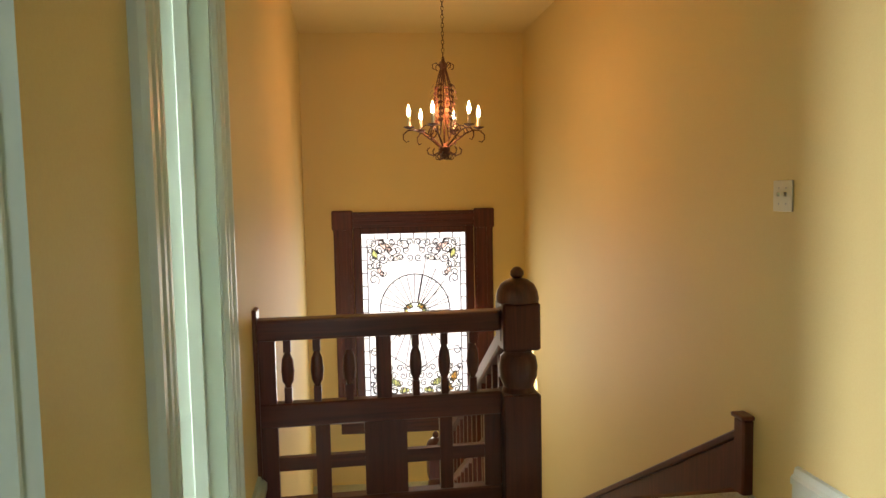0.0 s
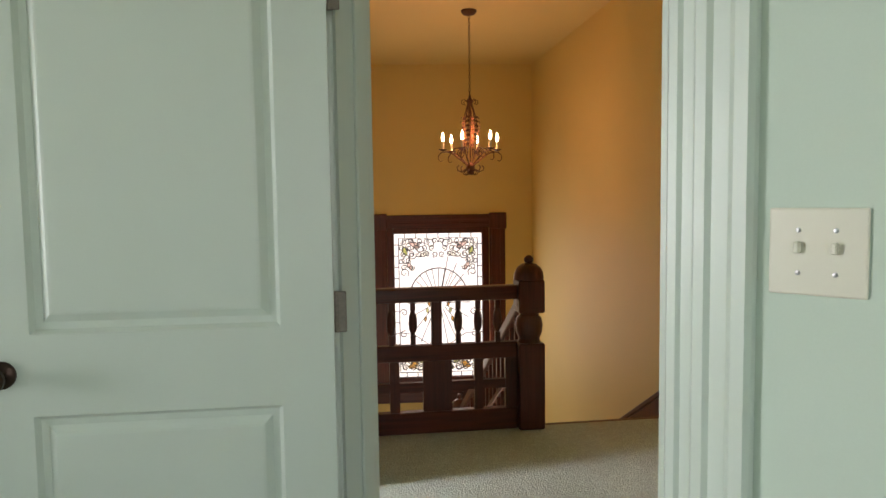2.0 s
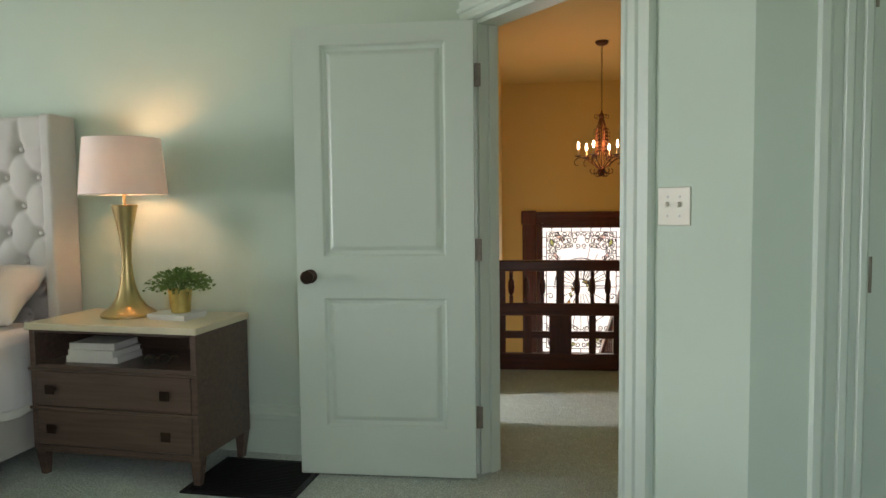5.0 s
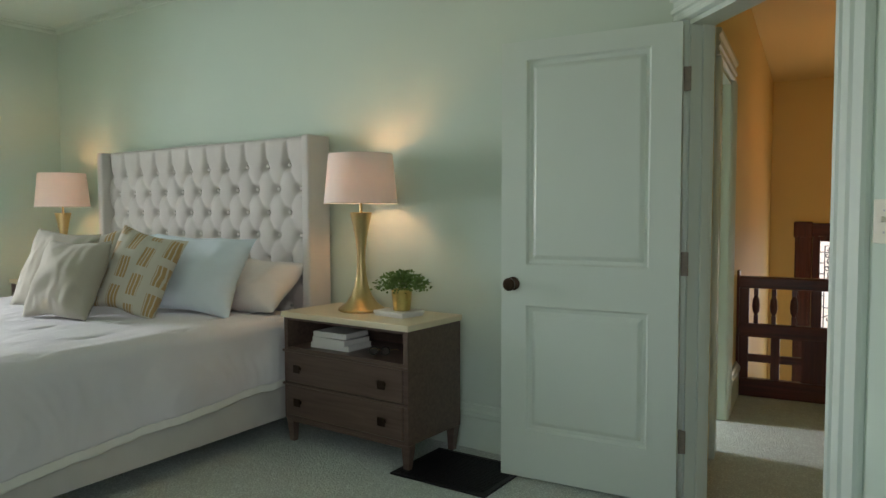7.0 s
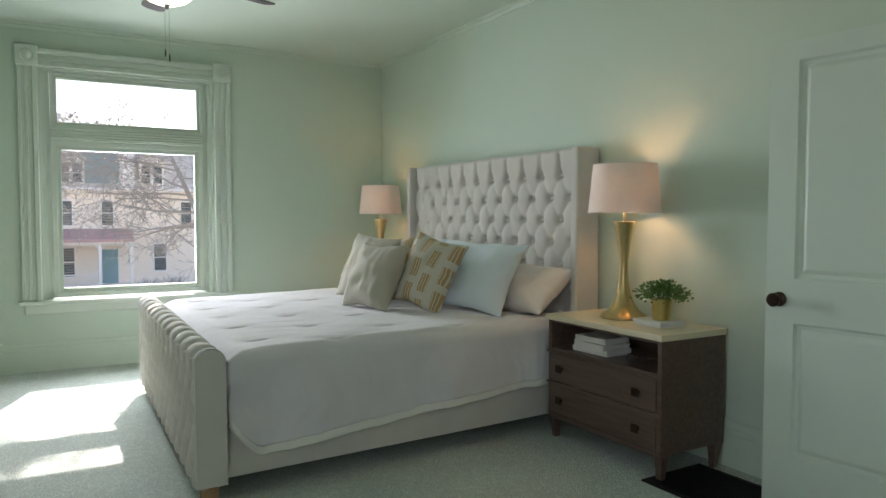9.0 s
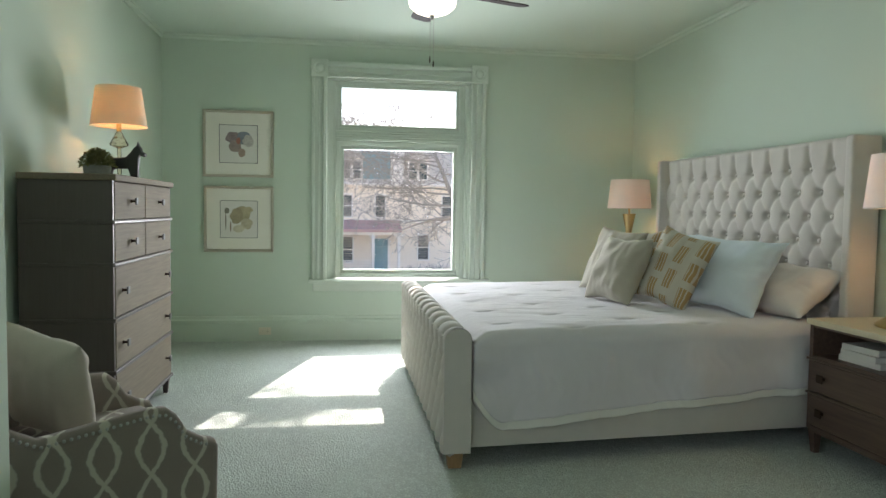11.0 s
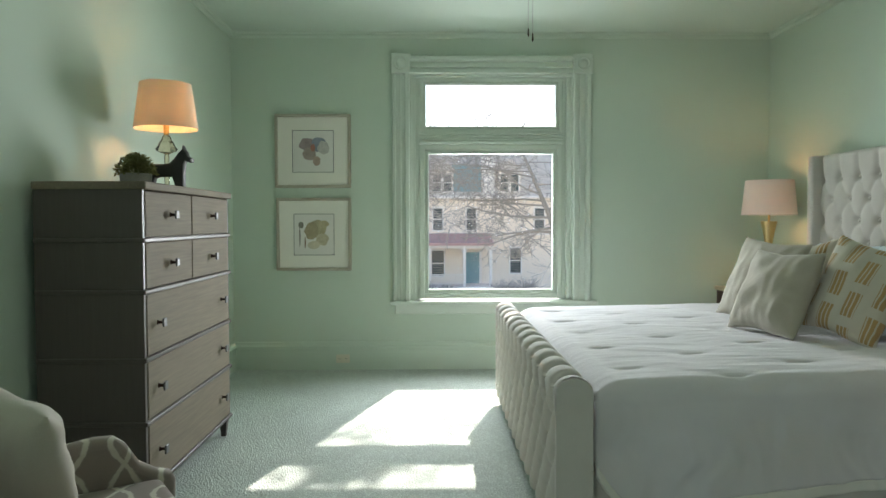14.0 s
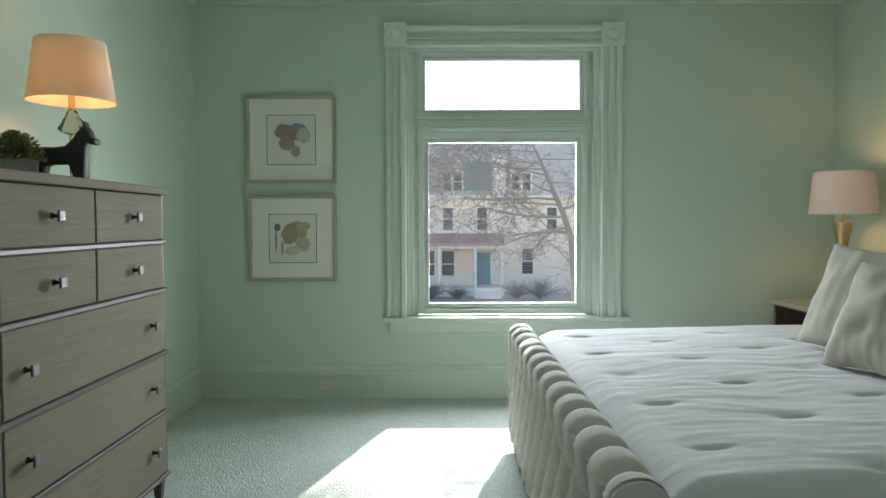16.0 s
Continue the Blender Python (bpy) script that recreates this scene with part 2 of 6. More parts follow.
# ---- mesh tools ----
def box(bm, x0, x1, y0, y1, z0, z1, bevel=0.0, seg=1):
    made = bmesh.ops.create_cube(bm, size=1)["verts"]
    for v in made:
        v.co = Vector((x0 + (v.co.x + 0.5) * (x1 - x0), y0 + (v.co.y + 0.5) * (y1 - y0), z0 + (v.co.z + 0.5) * (z1 - z0)))
    if bevel:
        edges = list({e for v in made for e in v.link_edges})
        bmesh.ops.bevel(bm, geom=edges, offset=bevel, segments=seg, profile=0.6, affect="EDGES")
    return bm


def boxed(*args, **kw):
    return box(bmesh.new(), *args, **kw)


def lathe(bm, profile, n=32, at=(0, 0, 0), cap=True):
    rings = []
    for r, z in profile:
        rings.append([bm.verts.new((at[0] + r * math.cos(2 * math.pi * i / n), at[1] + r * math.sin(2 * math.pi * i / n), at[2] + z)) for i in range(n)])
    for a, b in zip(rings, rings[1:]):
        for i in range(n):
            bm.faces.new((a[i], a[(i + 1) % n], b[(i + 1) % n], b[i]))
    if cap:
        bm.faces.new(rings[0][::-1]), bm.faces.new(rings[-1])
    return bm


def tube(bm, pts, radius, n=8):
    pts = [Vector(p) for p in pts]
    rad = radius if isinstance(radius, (list, tuple)) else [radius] * len(pts)
    rings, side = [], None
    for i, p in enumerate(pts):
        d = (pts[min(i + 1, len(pts) - 1)] - pts[max(i - 1, 0)]).normalized()
        if side is None:
            side = d.orthogonal().normalized()
        side = (side - d * side.dot(d))
        side = side.normalized() if side.length > 1e-6 else d.orthogonal().normalized()
        up = d.cross(side)
        rings.append([bm.verts.new(p + rad[i] * (side * math.cos(2 * math.pi * k / n) + up * math.sin(2 * math.pi * k / n))) for k in range(n)])
    for a, b in zip(rings, rings[1:]):
        for k in range(n):
            bm.faces.new((a[k], a[(k + 1) % n], b[(k + 1) % n], b[k]))
    bm.faces.new(rings[0][::-1]), bm.faces.new(rings[-1])
    return bm


def prism(bm, outline, m, depth):
    """A flat outline (u, v) pushed along w; m carries (u, v, w) into place."""
    a = [bm.verts.new(m @ Vector((u, v, 0))) for u, v in outline]
    b = [bm.verts.new(m @ Vector((u, v, depth))) for u, v in outline]
    n = len(a)
    bm.faces.new(a[::-1]), bm.faces.new(b)
    for i in range(n):
        bm.faces.new((a[i], a[(i + 1) % n], b[(i + 1) % n], b[i]))
    return bm


def sheet(bm, nu, nv, f):
    """A grid of nu by nv cells whose corners are f(u, v), u and v from 0 to 1."""
    g = [[bm.verts.new(f(i / nu, j / nv)) for j in range(nv + 1)] for i in range(nu + 1)]
    for i in range(nu):
        for j in range(nv):
            bm.faces.new((g[i][j], g[i + 1][j], g[i + 1][j + 1], g[i][j + 1]))
    return g


def moulding(bm, profile, a, b, out):
    """A profile (out, up) run straight from a to b; out points off the wall."""
    a, b, out = Vector(a), Vector(b), Vector(out).normalized()
    up = (b - a).normalized().cross(out)
    up = up if up.z >= 0 or abs(up.z) < 0.5 else -up
    ra = [bm.verts.new(a + out * o + up * u) for o, u in profile]
    rb = [bm.verts.new(b + out * o + up * u) for o, u in profile]
    n = len(ra)
    for i in range(n):
        bm.faces.new((ra[i], ra[(i + 1) % n], rb[(i + 1) % n], rb[i]))
    bm.faces.new(ra[::-1]), bm.faces.new(rb)
    return bm


def part(name, bm, mat, parent=None, label="", smooth=False, at=None, kind=""):
    bmesh.ops.recalc_face_normals(bm, faces=bm.faces[:])
    me = bpy.data.meshes.new(name)
    bm.to_mesh(me)
    bm.free()
    me.materials.append(mat)
    if smooth:
        me.shade_smooth()
        me.set_sharp_from_angle(angle=radians(smooth if smooth > 1 else 40))
    ob = new(name, me)
    ob.parent = parent
    if at is not None:
        ob.matrix_basis = at
    return tagged(ob, label=label, kind=kind)


def thing(name, label, category, m=None, group=""):
    ob = new(name)
    ob.empty_display_size = 0.1
    if m is not None:
        ob.matrix_basis = m
    return tagged(ob, label, category, group)


def structure(name, bm, mat, label="", smooth=False, at=None):
    return part(name, bm, mat, None, label, smooth, at, "structure")

# ---- the bedroom's shell ----
H = 2.855                                   # ceiling height
NORTH = pose(-6.0, 0.575, 0, 0, 0, 1.0)     # frame of the headboard wall: x along it, y out through it
DIAG = pose(-0.70, 0.725, 0, 0, 0, -45)     # frame of the slanted door wall: x along it, y into the stair hall
D0, D1, DTOP = 0.185, 1.080, 2.062          # door opening along the slanted wall
DLEN = 1.57

structure("floor", boxed(-6.1, 2.7, -4.1, 0.80, -0.2, 0.0), M_CARPET, "grey-green low-pile bedroom carpet")
structure("ceiling", boxed(-6.2, 2.7, -4.2, 0.9, H, H + 0.15), M_CEIL, "pale painted plaster ceiling")

W0, W1, WZ0, WZ1 = -2.50, -1.10, 0.585, 2.515   # window opening in the far wall
bm = bmesh.new()
box(bm, -6.25, -6.0, -4.2, W0, 0, H), box(bm, -6.25, -6.0, W1, 0.9, 0, H)
box(bm, -6.25, -6.0, W0, W1, 0, WZ0), box(bm, -6.25, -6.0, W0, W1, WZ1, H)
structure("wall_west", bm, M_WALL, "pale sage painted wall round the window")
structure("wall_north", boxed(-0.2, 5.34, 0, 0.15, 0, H), M_WALL, "pale sage painted wall behind the bed", at=NORTH)
structure("wall_south", boxed(-6.0, -1.37, -4.2, -4.0, 0, H), M_WALL, "pale sage painted wall behind the dresser")
bm = boxed(-1.37, 0.0, -4.2, -3.31, 0, H, bevel=0.012, seg=2)
box(bm, 0.0, 0.9, -3.51, -3.31, 0, 0.75), box(bm, 0.0, 0.9, -3.51, -3.31, 2.15, H), box(bm, 0.9, 2.6, -3.51, -3.31, 0, H)
structure("wall_south_return", bm, M_WALL, "pale sage wall corner beside the armchair")
structure("wall_east", boxed(1.80, 1.95, -4.2, 0.0, 0, H), M_WALL, "plain painted wall closing the room")
bm = bmesh.new()
box(bm, -0.05, D0, 0, 0.10, 0, H), box(bm, D1, DLEN, 0, 0.10, 0, H), box(bm, D0, D1, 0, 0.10, DTOP, H)
structure("wall_slanted", bm, M_WALL, "slanted pale wall with the bedroom doorway", at=DIAG)
E0, E1 = 0.70, 1.50                          # second door in the nook wall
bm = bmesh.new()
box(bm, 0.41, E0, -0.385, -0.26, 0, H), box(bm, E1, 2.7, -0.385, -0.26, 0, H), box(bm, E0, E1, -0.385, -0.26, 2.06, H)
structure("wall_nook", bm, M_WALL, "pale painted wall with a closet door")

BASE = [(0, 0), (0.022, 0), (0.022, 0.17), (0.030, 0.175), (0.030, 0.20), (0.018, 0.212), (0.012, 0.235), (0, 0.24)]
RAIL = [(0, -0.045), (0.014, -0.045), (0.022, -0.03), (0.022, -0.014), (0.034, -0.006), (0.034, 0), (0, 0)]


def run(name, profile, a, b, out, z, mat=None, label=""):
    return structure(name, moulding(bmesh.new(), profile, (*a, z), (*b, z), (*out, 0)), mat or M_BASE, label)


def n_pt(x, y=0.0):
    p = NORTH @ Vector((x, y, 0))
    return (p.x, p.y)


def d_pt(x, y=0.0):
    p = DIAG @ Vector((x, y, 0))
    return (p.x, p.y)


n_out = (math.sin(radians(1)), -math.cos(radians(1)))
d_out = (-math.sqrt(0.5), -math.sqrt(0.5))
run("baseboard_west", BASE, (-6, -4), (-6, 0.575), (1, 0), 0)
run("baseboard_north", BASE, n_pt(5.2), n_pt(0), n_out, 0)
run("baseboard_south", BASE, (-6, -4), (-1.37, -4), (0, 1), 0)
run("baseboard_return", BASE, (-1.37, -3.31), (2.6, -3.31), (0, 1), 0)
run("baseboard_return_side", BASE, (-1.37, -4), (-1.37, -3.31), (-1, 0), 0)
run("baseboard_slanted", BASE, d_pt(DLEN), d_pt(D1 + 0.15), d_out, 0)
run("picture_rail_west", RAIL, (-6, -4), (-6, 0.575), (1, 0), H)
run("picture_rail_north", RAIL, n_pt(5.3), n_pt(0), n_out, H)
run("picture_rail_south", RAIL, (-6, -4), (-1.37, -4), (0, 1), H)
run("picture_rail_slanted", RAIL, d_pt(DLEN), d_pt(0), d_out, H)

CASING = [(0, 0), (0.010, 0), (0.022, 0.008), (0.022, 0.022), (0.015, 0.028), (0.015, 0.045), (0.024, 0.052), (0.024, 0.068),
          (0.015, 0.075), (0.015, 0.10), (0.028, 0.112), (0.028, 0.132), (0.016, 0.138), (0, 0.138)]


def strip(bm, profile, length, m):
    """Profile (out, across) run along local z for a length, then set by m (local: x across, -y out)."""
    a = [bm.verts.new(m @ Vector((u, -o, 0))) for o, u in profile]
    b = [bm.verts.new(m @ Vector((u, -o, length))) for o, u in profile]
    n = len(a)
    for i in range(n):
        bm.faces.new((a[i], a[(i + 1) % n], b[(i + 1) % n], b[i]))
    bm.faces.new(a[::-1]), bm.faces.new(b)


def door_casing(name, x0, x1, top, at, depth, label):
    """Moulded casing round an opening, with its jamb lining and stop."""
    g = tagged(thing(name, label, "door casing", at), kind="structure")
    bm = bmesh.new()
    strip(bm, CASING, top + 0.005, pose(x1 - 0.005, 0, 0))
    part("casing_leg", bm, M_TRIM, g)
    bm = bmesh.new()
    strip(bm, [(o, -u) for o, u in CASING], top + 0.005, pose(x0 + 0.005, 0, 0))
    part("casing_leg", bm, M_TRIM, g)
    bm = bmesh.new()
    strip(bm, [(o, u) for o, u in CASING], x1 - x0 + 0.276, pose(x0 - 0.138, 0, top + 0.006) @ Matrix(((0, 0, 1, 0), (0, 1, 0, 0), (1, 0, 0, 0), (0, 0, 0, 1))))
    part("casing_head", bm, M_TRIM, g)
    part("jamb", boxed(x0, x0 + 0.018, -0.004, depth, 0, top), M_TRIM, g)
    part("jamb", boxed(x1 - 0.018, x1, -0.004, depth, 0, top), M_TRIM, g)
    part("jamb_head", boxed(x0 + 0.018, x1 - 0.018, -0.004, depth, top - 0.018, top), M_TRIM, g)
    part("door_stop", boxed(x0 + 0.018, x0 + 0.030, 0.045, 0.085, 0, top - 0.018, bevel=0.003), M_TRIM, g)
    part("door_stop", boxed(x1 - 0.030, x1 - 0.018, 0.045, 0.085, 0, top - 0.018, bevel=0.003), M_TRIM, g)
    return g


door_casing("door_frame_1", D0, D1, DTOP, DIAG, 0.104, "white moulded casing of the bedroom doorway")
g = door_casing("door_frame_2", E0, E1, 2.06, pose(0, -0.385, 0), 0.125, "white moulded casing of a closet door")
part("strike_plate", boxed(D1 - 0.022, D1 - 0.017, 0.012, 0.042, 0.88, 0.95), M_BRONZE, bpy.data.objects["door_frame_1"], "dark bronze strike plate")


# ---- doors ----
M_HINGE = material("worn_hinge_metal", (0.24, 0.21, 0.17), 0.5, 0.4, vary=0.25, scale=20)
def panel_door(name, w, h, t, label, at, knob_side=1):
    """Two-panel moulded slab; local x from the hinge edge, y through it."""
    g = tagged(thing(name, label, "door", at), kind="structure")
    panels = [(0.225, 0.815), (1.005, 1.945)]
    x0, x1 = 0.125, w - 0.125
    bm = bmesh.new()
    box(bm, 0, x0, 0, t, 0, h), box(bm, x1, w, 0, t, 0, h)
    zs = [0] + [z for p in panels for z in p] + [h]
    for a, b in zip(zs[0::2], zs[1::2]):
        box(bm, x0, x1, 0, t, a, b)
    bmesh.ops.remove_doubles(bm, verts=bm.verts[:], dist=0.0005)
    part("slab", bm, M_TRIM, g)
    for za, zb in panels:
        bm = bmesh.new()
        for side in (0, 1):
            def yy(d):
                return d if side == 0 else t - d
            loops = []
            for inset, dep in ((0, 0.0), (0.010, 0.013), (0.026, 0.015), (0.044, 0.004), (0.050, 0.003)):
                loops.append([bm.verts.new((x, yy(dep), z)) for x, z in ((x0 + inset, za + inset), (x1 - inset, za + inset), (x1 - inset, zb - inset), (x0 + inset, zb - inset))])
            for p, q in zip(loops, loops[1:]):
                for i in range(4):
                    bm.faces.new((p[i], p[(i + 1) % 4], q[(i + 1) % 4], q[i]))
            bm.faces.new(loops[-1])
        part("panel", bm, M_TRIM, g)
    for side in (-1, 1):
        y = 0 if side < 0 else t
        bm = lathe(bmesh.new(), [(0.032, 0.0), (0.032, 0.006), (0.026, 0.010), (0.011, 0.014), (0.011, 0.030), (0.020, 0.036), (0.029, 0.046), (0.030, 0.058), (0.022, 0.068), (0.004, 0.071)], 28)
        k = part("door_knob", bm, M_BRONZE, g, "dark bronze round knob", smooth=35)
        k.matrix_basis = pose(w - 0.062, y, 0.915, 90 if side < 0 else -90)
    for z in (0.27, 1.03, 1.80):
        bm = bmesh.new()
        lathe(bm, [(0.008, -0.05), (0.008, 0.05)], 12, (-0.006, 0.0, z))
        box(bm, -0.030, 0.003, 0.001, 0.006, z - 0.05, z + 0.05, bevel=0.002)
        part("hinge", bm, M_HINGE, g, "dull worn bronze butt hinge", smooth=35)
    return g


panel_door("door_1", 0.81, 2.030, 0.036, "white two-panel bedroom door, swung wide open", pose(-0.572, 0.532, 0.012, 0, 0, 180 + 7.2))
panel_door("door_2", 0.775, 2.030, 0.036, "white two-panel closet door, shut", pose(E0 + 0.016, -0.384, 0.012, 0, 0, 0))


# ---- window of the bedroom ----
win = tagged(thing("window_1", "tall white window with transom and fluted casing", "window"), kind="structure")
yc = (W0 + W1) / 2
FLUTE = [(0, 0), (0.022, 0), (0.040, 0.006), (0.040, 0.024), (0.020, 0.027), (0.020, 0.050), (0.036, 0.053), (0.036, 0.072),
         (0.020, 0.075), (0.020, 0.100), (0.044, 0.104), (0.052, 0.112), (0.052, 0.138), (0.044, 0.146), (0, 0.146)]
FACE = pose(-6.0, 0, 0, 0, 0, 90)                # x along +y, -y out into the room
for x in (W0 - 0.146 + 0.005, W1 - 0.005):
    bm = bmesh.new()
    strip(bm, FLUTE, WZ1 - 0.59, FACE @ pose(x, 0, 0.59))
    part("casing_leg", bm, M_TRIM, win)
bm = bmesh.new()
strip(bm, FLUTE, W1 - W0 - 0.01, FACE @ pose(W0 + 0.005, 0, WZ1 - 0.004) @ Matrix(((0, 0, 1, 0), (0, 1, 0, 0), (1, 0, 0, 0), (0, 0, 0, 1))))
part("casing_head", bm, M_TRIM, win)
for x in (W0 - 0.149, W1 - 0.013):
    bm = boxed(-6.0, -5.938, x, x + 0.162, WZ1 - 0.008, WZ1 + 0.158, bevel=0.006)
    blk = part("corner_block", bm, M_TRIM, win)
    bm = lathe(bmesh.new(), [(0.060, 0), (0.060, 0.008), (0.052, 0.012), (0.044, 0.006), (0.034, 0.006), (0.028, 0.012), (0.012, 0.016), (0.002, 0.017)], 32)
    part("rosette", bm, M_TRIM, blk, smooth=35, at=pose(-5.940, x + 0.081, WZ1 + 0.075, 0, 90, 0))
part("stool", boxed(-6.16, -5.93, W0 - 0.165, W1 + 0.20, 0.555, 0.59, bevel=0.008, seg=2), M_TRIM, win)
part("apron", boxed(-6.0, -5.975, W0 - 0.125, W1 + 0.16, 0.475, 0.555, bevel=0.006), M_TRIM, win)
bm = bmesh.new()
box(bm, -6.24, -6.004, W0, W0 + 0.02, 0.59, WZ1), box(bm, -6.24, -6.004, W1 - 0.02, W1, 0.59, WZ1)
box(bm, -6.24, -6.004, W0 + 0.02, W1 - 0.02, WZ1 - 0.02, WZ1)
for k, d in ((0.052, 0.03), (0.085, 0.07)):
    box(bm, -6.16, -6.004 - d, W0 + 0.02, W0 + k, 0.59, WZ1 - 0.02), box(bm, -6.16, -6.004 - d, W1 - k, W1 - 0.02, 0.59, WZ1 - 0.02)
part("window_frame", bm, M_TRIM, win)
bm = bmesh.new()
box(bm, -6.17, -6.03, W0 + 0.085, W1 - 0.085, 1.925, 2.025, bevel=0.004)
for z in (1.94, 1.962, 1.985, 2.006):
    box(bm, -6.03, -6.018, W0 + 0.085, W1 - 0.085, z, z + 0.012, bevel=0.003)
part("transom_bar", bm, M_TRIM, win)


def sash(name, y0, y1, z0, z1, rail, label):
    bm = bmesh.new()
    x0, x1 = -6.12, -6.075
    box(bm, x0, x1, y0, y0 + rail, z0, z1, bevel=0.004), box(bm, x0, x1, y1 - rail, y1, z0, z1, bevel=0.004)
    box(bm, x0, x1, y0 + rail, y1 - rail, z0, z0 + rail, bevel=0.004), box(bm, x0, x1, y0 + rail, y1 - rail, z1 - rail, z1, bevel=0.004)
    s = rail * 0.55
    box(bm, x1, x1 + 0.020, y0, y0 + s, z0, z1, bevel=0.003), box(bm, x1, x1 + 0.020, y1 - s, y1, z0, z1, bevel=0.003)
    box(bm, x1, x1 + 0.020, y0 + s, y1 - s, z0, z0 + s, bevel=0.003), box(bm, x1, x1 + 0.020, y0 + s, y1 - s, z1 - s, z1, bevel=0.003)
    q = rail - 0.016
    box(bm, x1, x1 + 0.008, y0 + q, y0 + rail, z0 + q, z1 - q, bevel=0.002), box(bm, x1, x1 + 0.008, y1 - rail, y1 - q, z0 + q, z1 - q, bevel=0.002)
    box(bm, x1, x1 + 0.008, y0 + rail, y1 - rail, z0 + q, z0 + rail, bevel=0.002), box(bm, x1, x1 + 0.008, y0 + rail, y1 - rail, z1 - rail, z1 - q, bevel=0.002)
    f = part(name, bm, M_TRIM, win, label)
    p = part("pane", boxed(-6.102, -6.096, y0 + rail - 0.005, y1 - rail + 0.005, z0 + rail - 0.005, z1 - rail + 0.005), M_PANE, f)
    p.visible_shadow = False


sash("lower_sash", W0 + 0.086, W1 - 0.086, 0.600, 1.924, 0.078, "white lower window sash")
sash("transom_sash", W0 + 0.086, W1 - 0.086, 2.026, 2.494, 0.055, "white transom sash")


# ---- stair hall ----
LAND = pose(0.17, 2.78, 0, 0, 0, 8.0)           # frame of the balustrade: x along it, y away over the stairs


def hall_wall(name, a, b, z0, z1, out, label, t=0.15):
    """A wall slab from a to b whose seen face holds the line a-b."""
    a, b, out = Vector((*a, 0)), Vector((*b, 0)), Vector((*out, 0))
    bm = bmesh.new()
    vs = [[bm.verts.new(p + Vector((0, 0, z))) for z in (z0, z1)] for p in (a, b, b + out * t, a + out * t)]
    for i in range(4):
        p, q = vs[i], vs[(i + 1) % 4]
        bm.faces.new((p[0], q[0], q[1], p[1]))
    bm.faces.new([v[0] for v in vs][::-1]), bm.faces.new([v[1] for v in vs])
    return structure(name, bm, M_HALL, label)


HB, HC = -2.6, 2.80
FAR_L, FAR_R = (-1.41, 6.66), (0.69, 6.80)
hall_wall("hall_wall_right", (1.53, -0.26), FAR_R, HB, HC, (1, 0), "warm cream plaster wall along the stairs")
LX = math.tan(radians(8.25))                 # lean of the left wall of the stair hall


def left_pt(y):
    return (-0.735 - LX * (y - 1.95), y)


P0, P1, PTOP = 1.335, 1.950, 2.03             # doorway of the side room along that wall
hall_wall("hall_wall_left", left_pt(P1), FAR_L, HB, HC, (-1, 0), "warm cream plaster wall of the stairwell")
hall_wall("hall_wall_near_left", left_pt(0.69), left_pt(P0), 0, HC, (-1, 0), "warm cream plaster wall of the landing", 0.12)
hall_wall("hall_wall_over_door", left_pt(P0), left_pt(P1), PTOP, HC, (-1, 0), "warm cream plaster wall above the side door", 0.12)
LEFTW = pose(*left_pt(P0), 0, 0, 0, 98.25)
fdir = (Vector(FAR_R) - Vector(FAR_L)).normalized()
FARW = Matrix.Translation((*FAR_L, 0)) @ Matrix.Rotation(math.atan2(fdir.y, fdir.x), 4, "Z")
FW = (Vector(FAR_R) - Vector(FAR_L)).length
G0, G1, GZ0, GZ1 = 0.45, 1.61, -0.80, 0.98      # stained-glass opening along the far wall
bm = bmesh.new()
box(bm, -0.1, G0, 0, 0.2, HB, HC), box(bm, G1, FW + 0.1, 0, 0.2, HB, HC), box(bm, G0, G1, 0, 0.2, HB, GZ0), box(bm, G0, G1, 0, 0.2, GZ1, HC)
structure("hall_wall_far", bm, M_HALL, "warm cream plaster wall round the stained-glass window", at=FARW)
structure("hall_ceiling", boxed(-2.0, 1.8, -0.25, 7.2, HC, HC + 0.15), M_HALL, "warm cream hall ceiling")
bm = bmesh.new()
prism(bm, [(-0.66, 0.585), (0.06, -0.09), (0.42, -0.40), (0.42, -0.26), (1.7, -0.26), (1.40, 2.95), (0.17, 2.80), (-1.0, 2.66), (-1.0, 0.80), (-0.8, 0.80)], pose(0, 0, -0.2), 0.197)
structure("hall_floor", bm, M_CARPET, "grey-green carpet of the stair landing")


# ---- side room off the landing ----
structure("side_room_floor", boxed(-3.7, -0.62, 0.86, 1.99, -0.2, -0.006), M_CARPET, "grey-green carpet of the side room")
structure("side_room_ceiling", boxed(-3.85, -2.0, 0.85, 2.2, HC, HC + 0.15), M_CEIL, "pale side room ceiling")
structure("side_room_wall_south", boxed(-3.7, -0.66, 0.84, 0.94, 0, HC), M_WALL, "pale side room wall")
structure("side_room_wall_north", boxed(-3.7, -0.90, 1.965, 2.06, 0, HC), M_WALL, "pale sage wall seen through the side door")
bm = bmesh.new()
box(bm, -3.8, -3.7, 0.84, 0.96, 0, HC), box(bm, -3.8, -3.7, 1.50, 2.06, 0, HC)
box(bm, -3.8, -3.7, 0.96, 1.50, 0, 0.95), box(bm, -3.8, -3.7, 0.96, 1.50, 2.05, HC)
structure("side_room_wall_west", bm, M_WALL, "pale side room wall with its window opening")


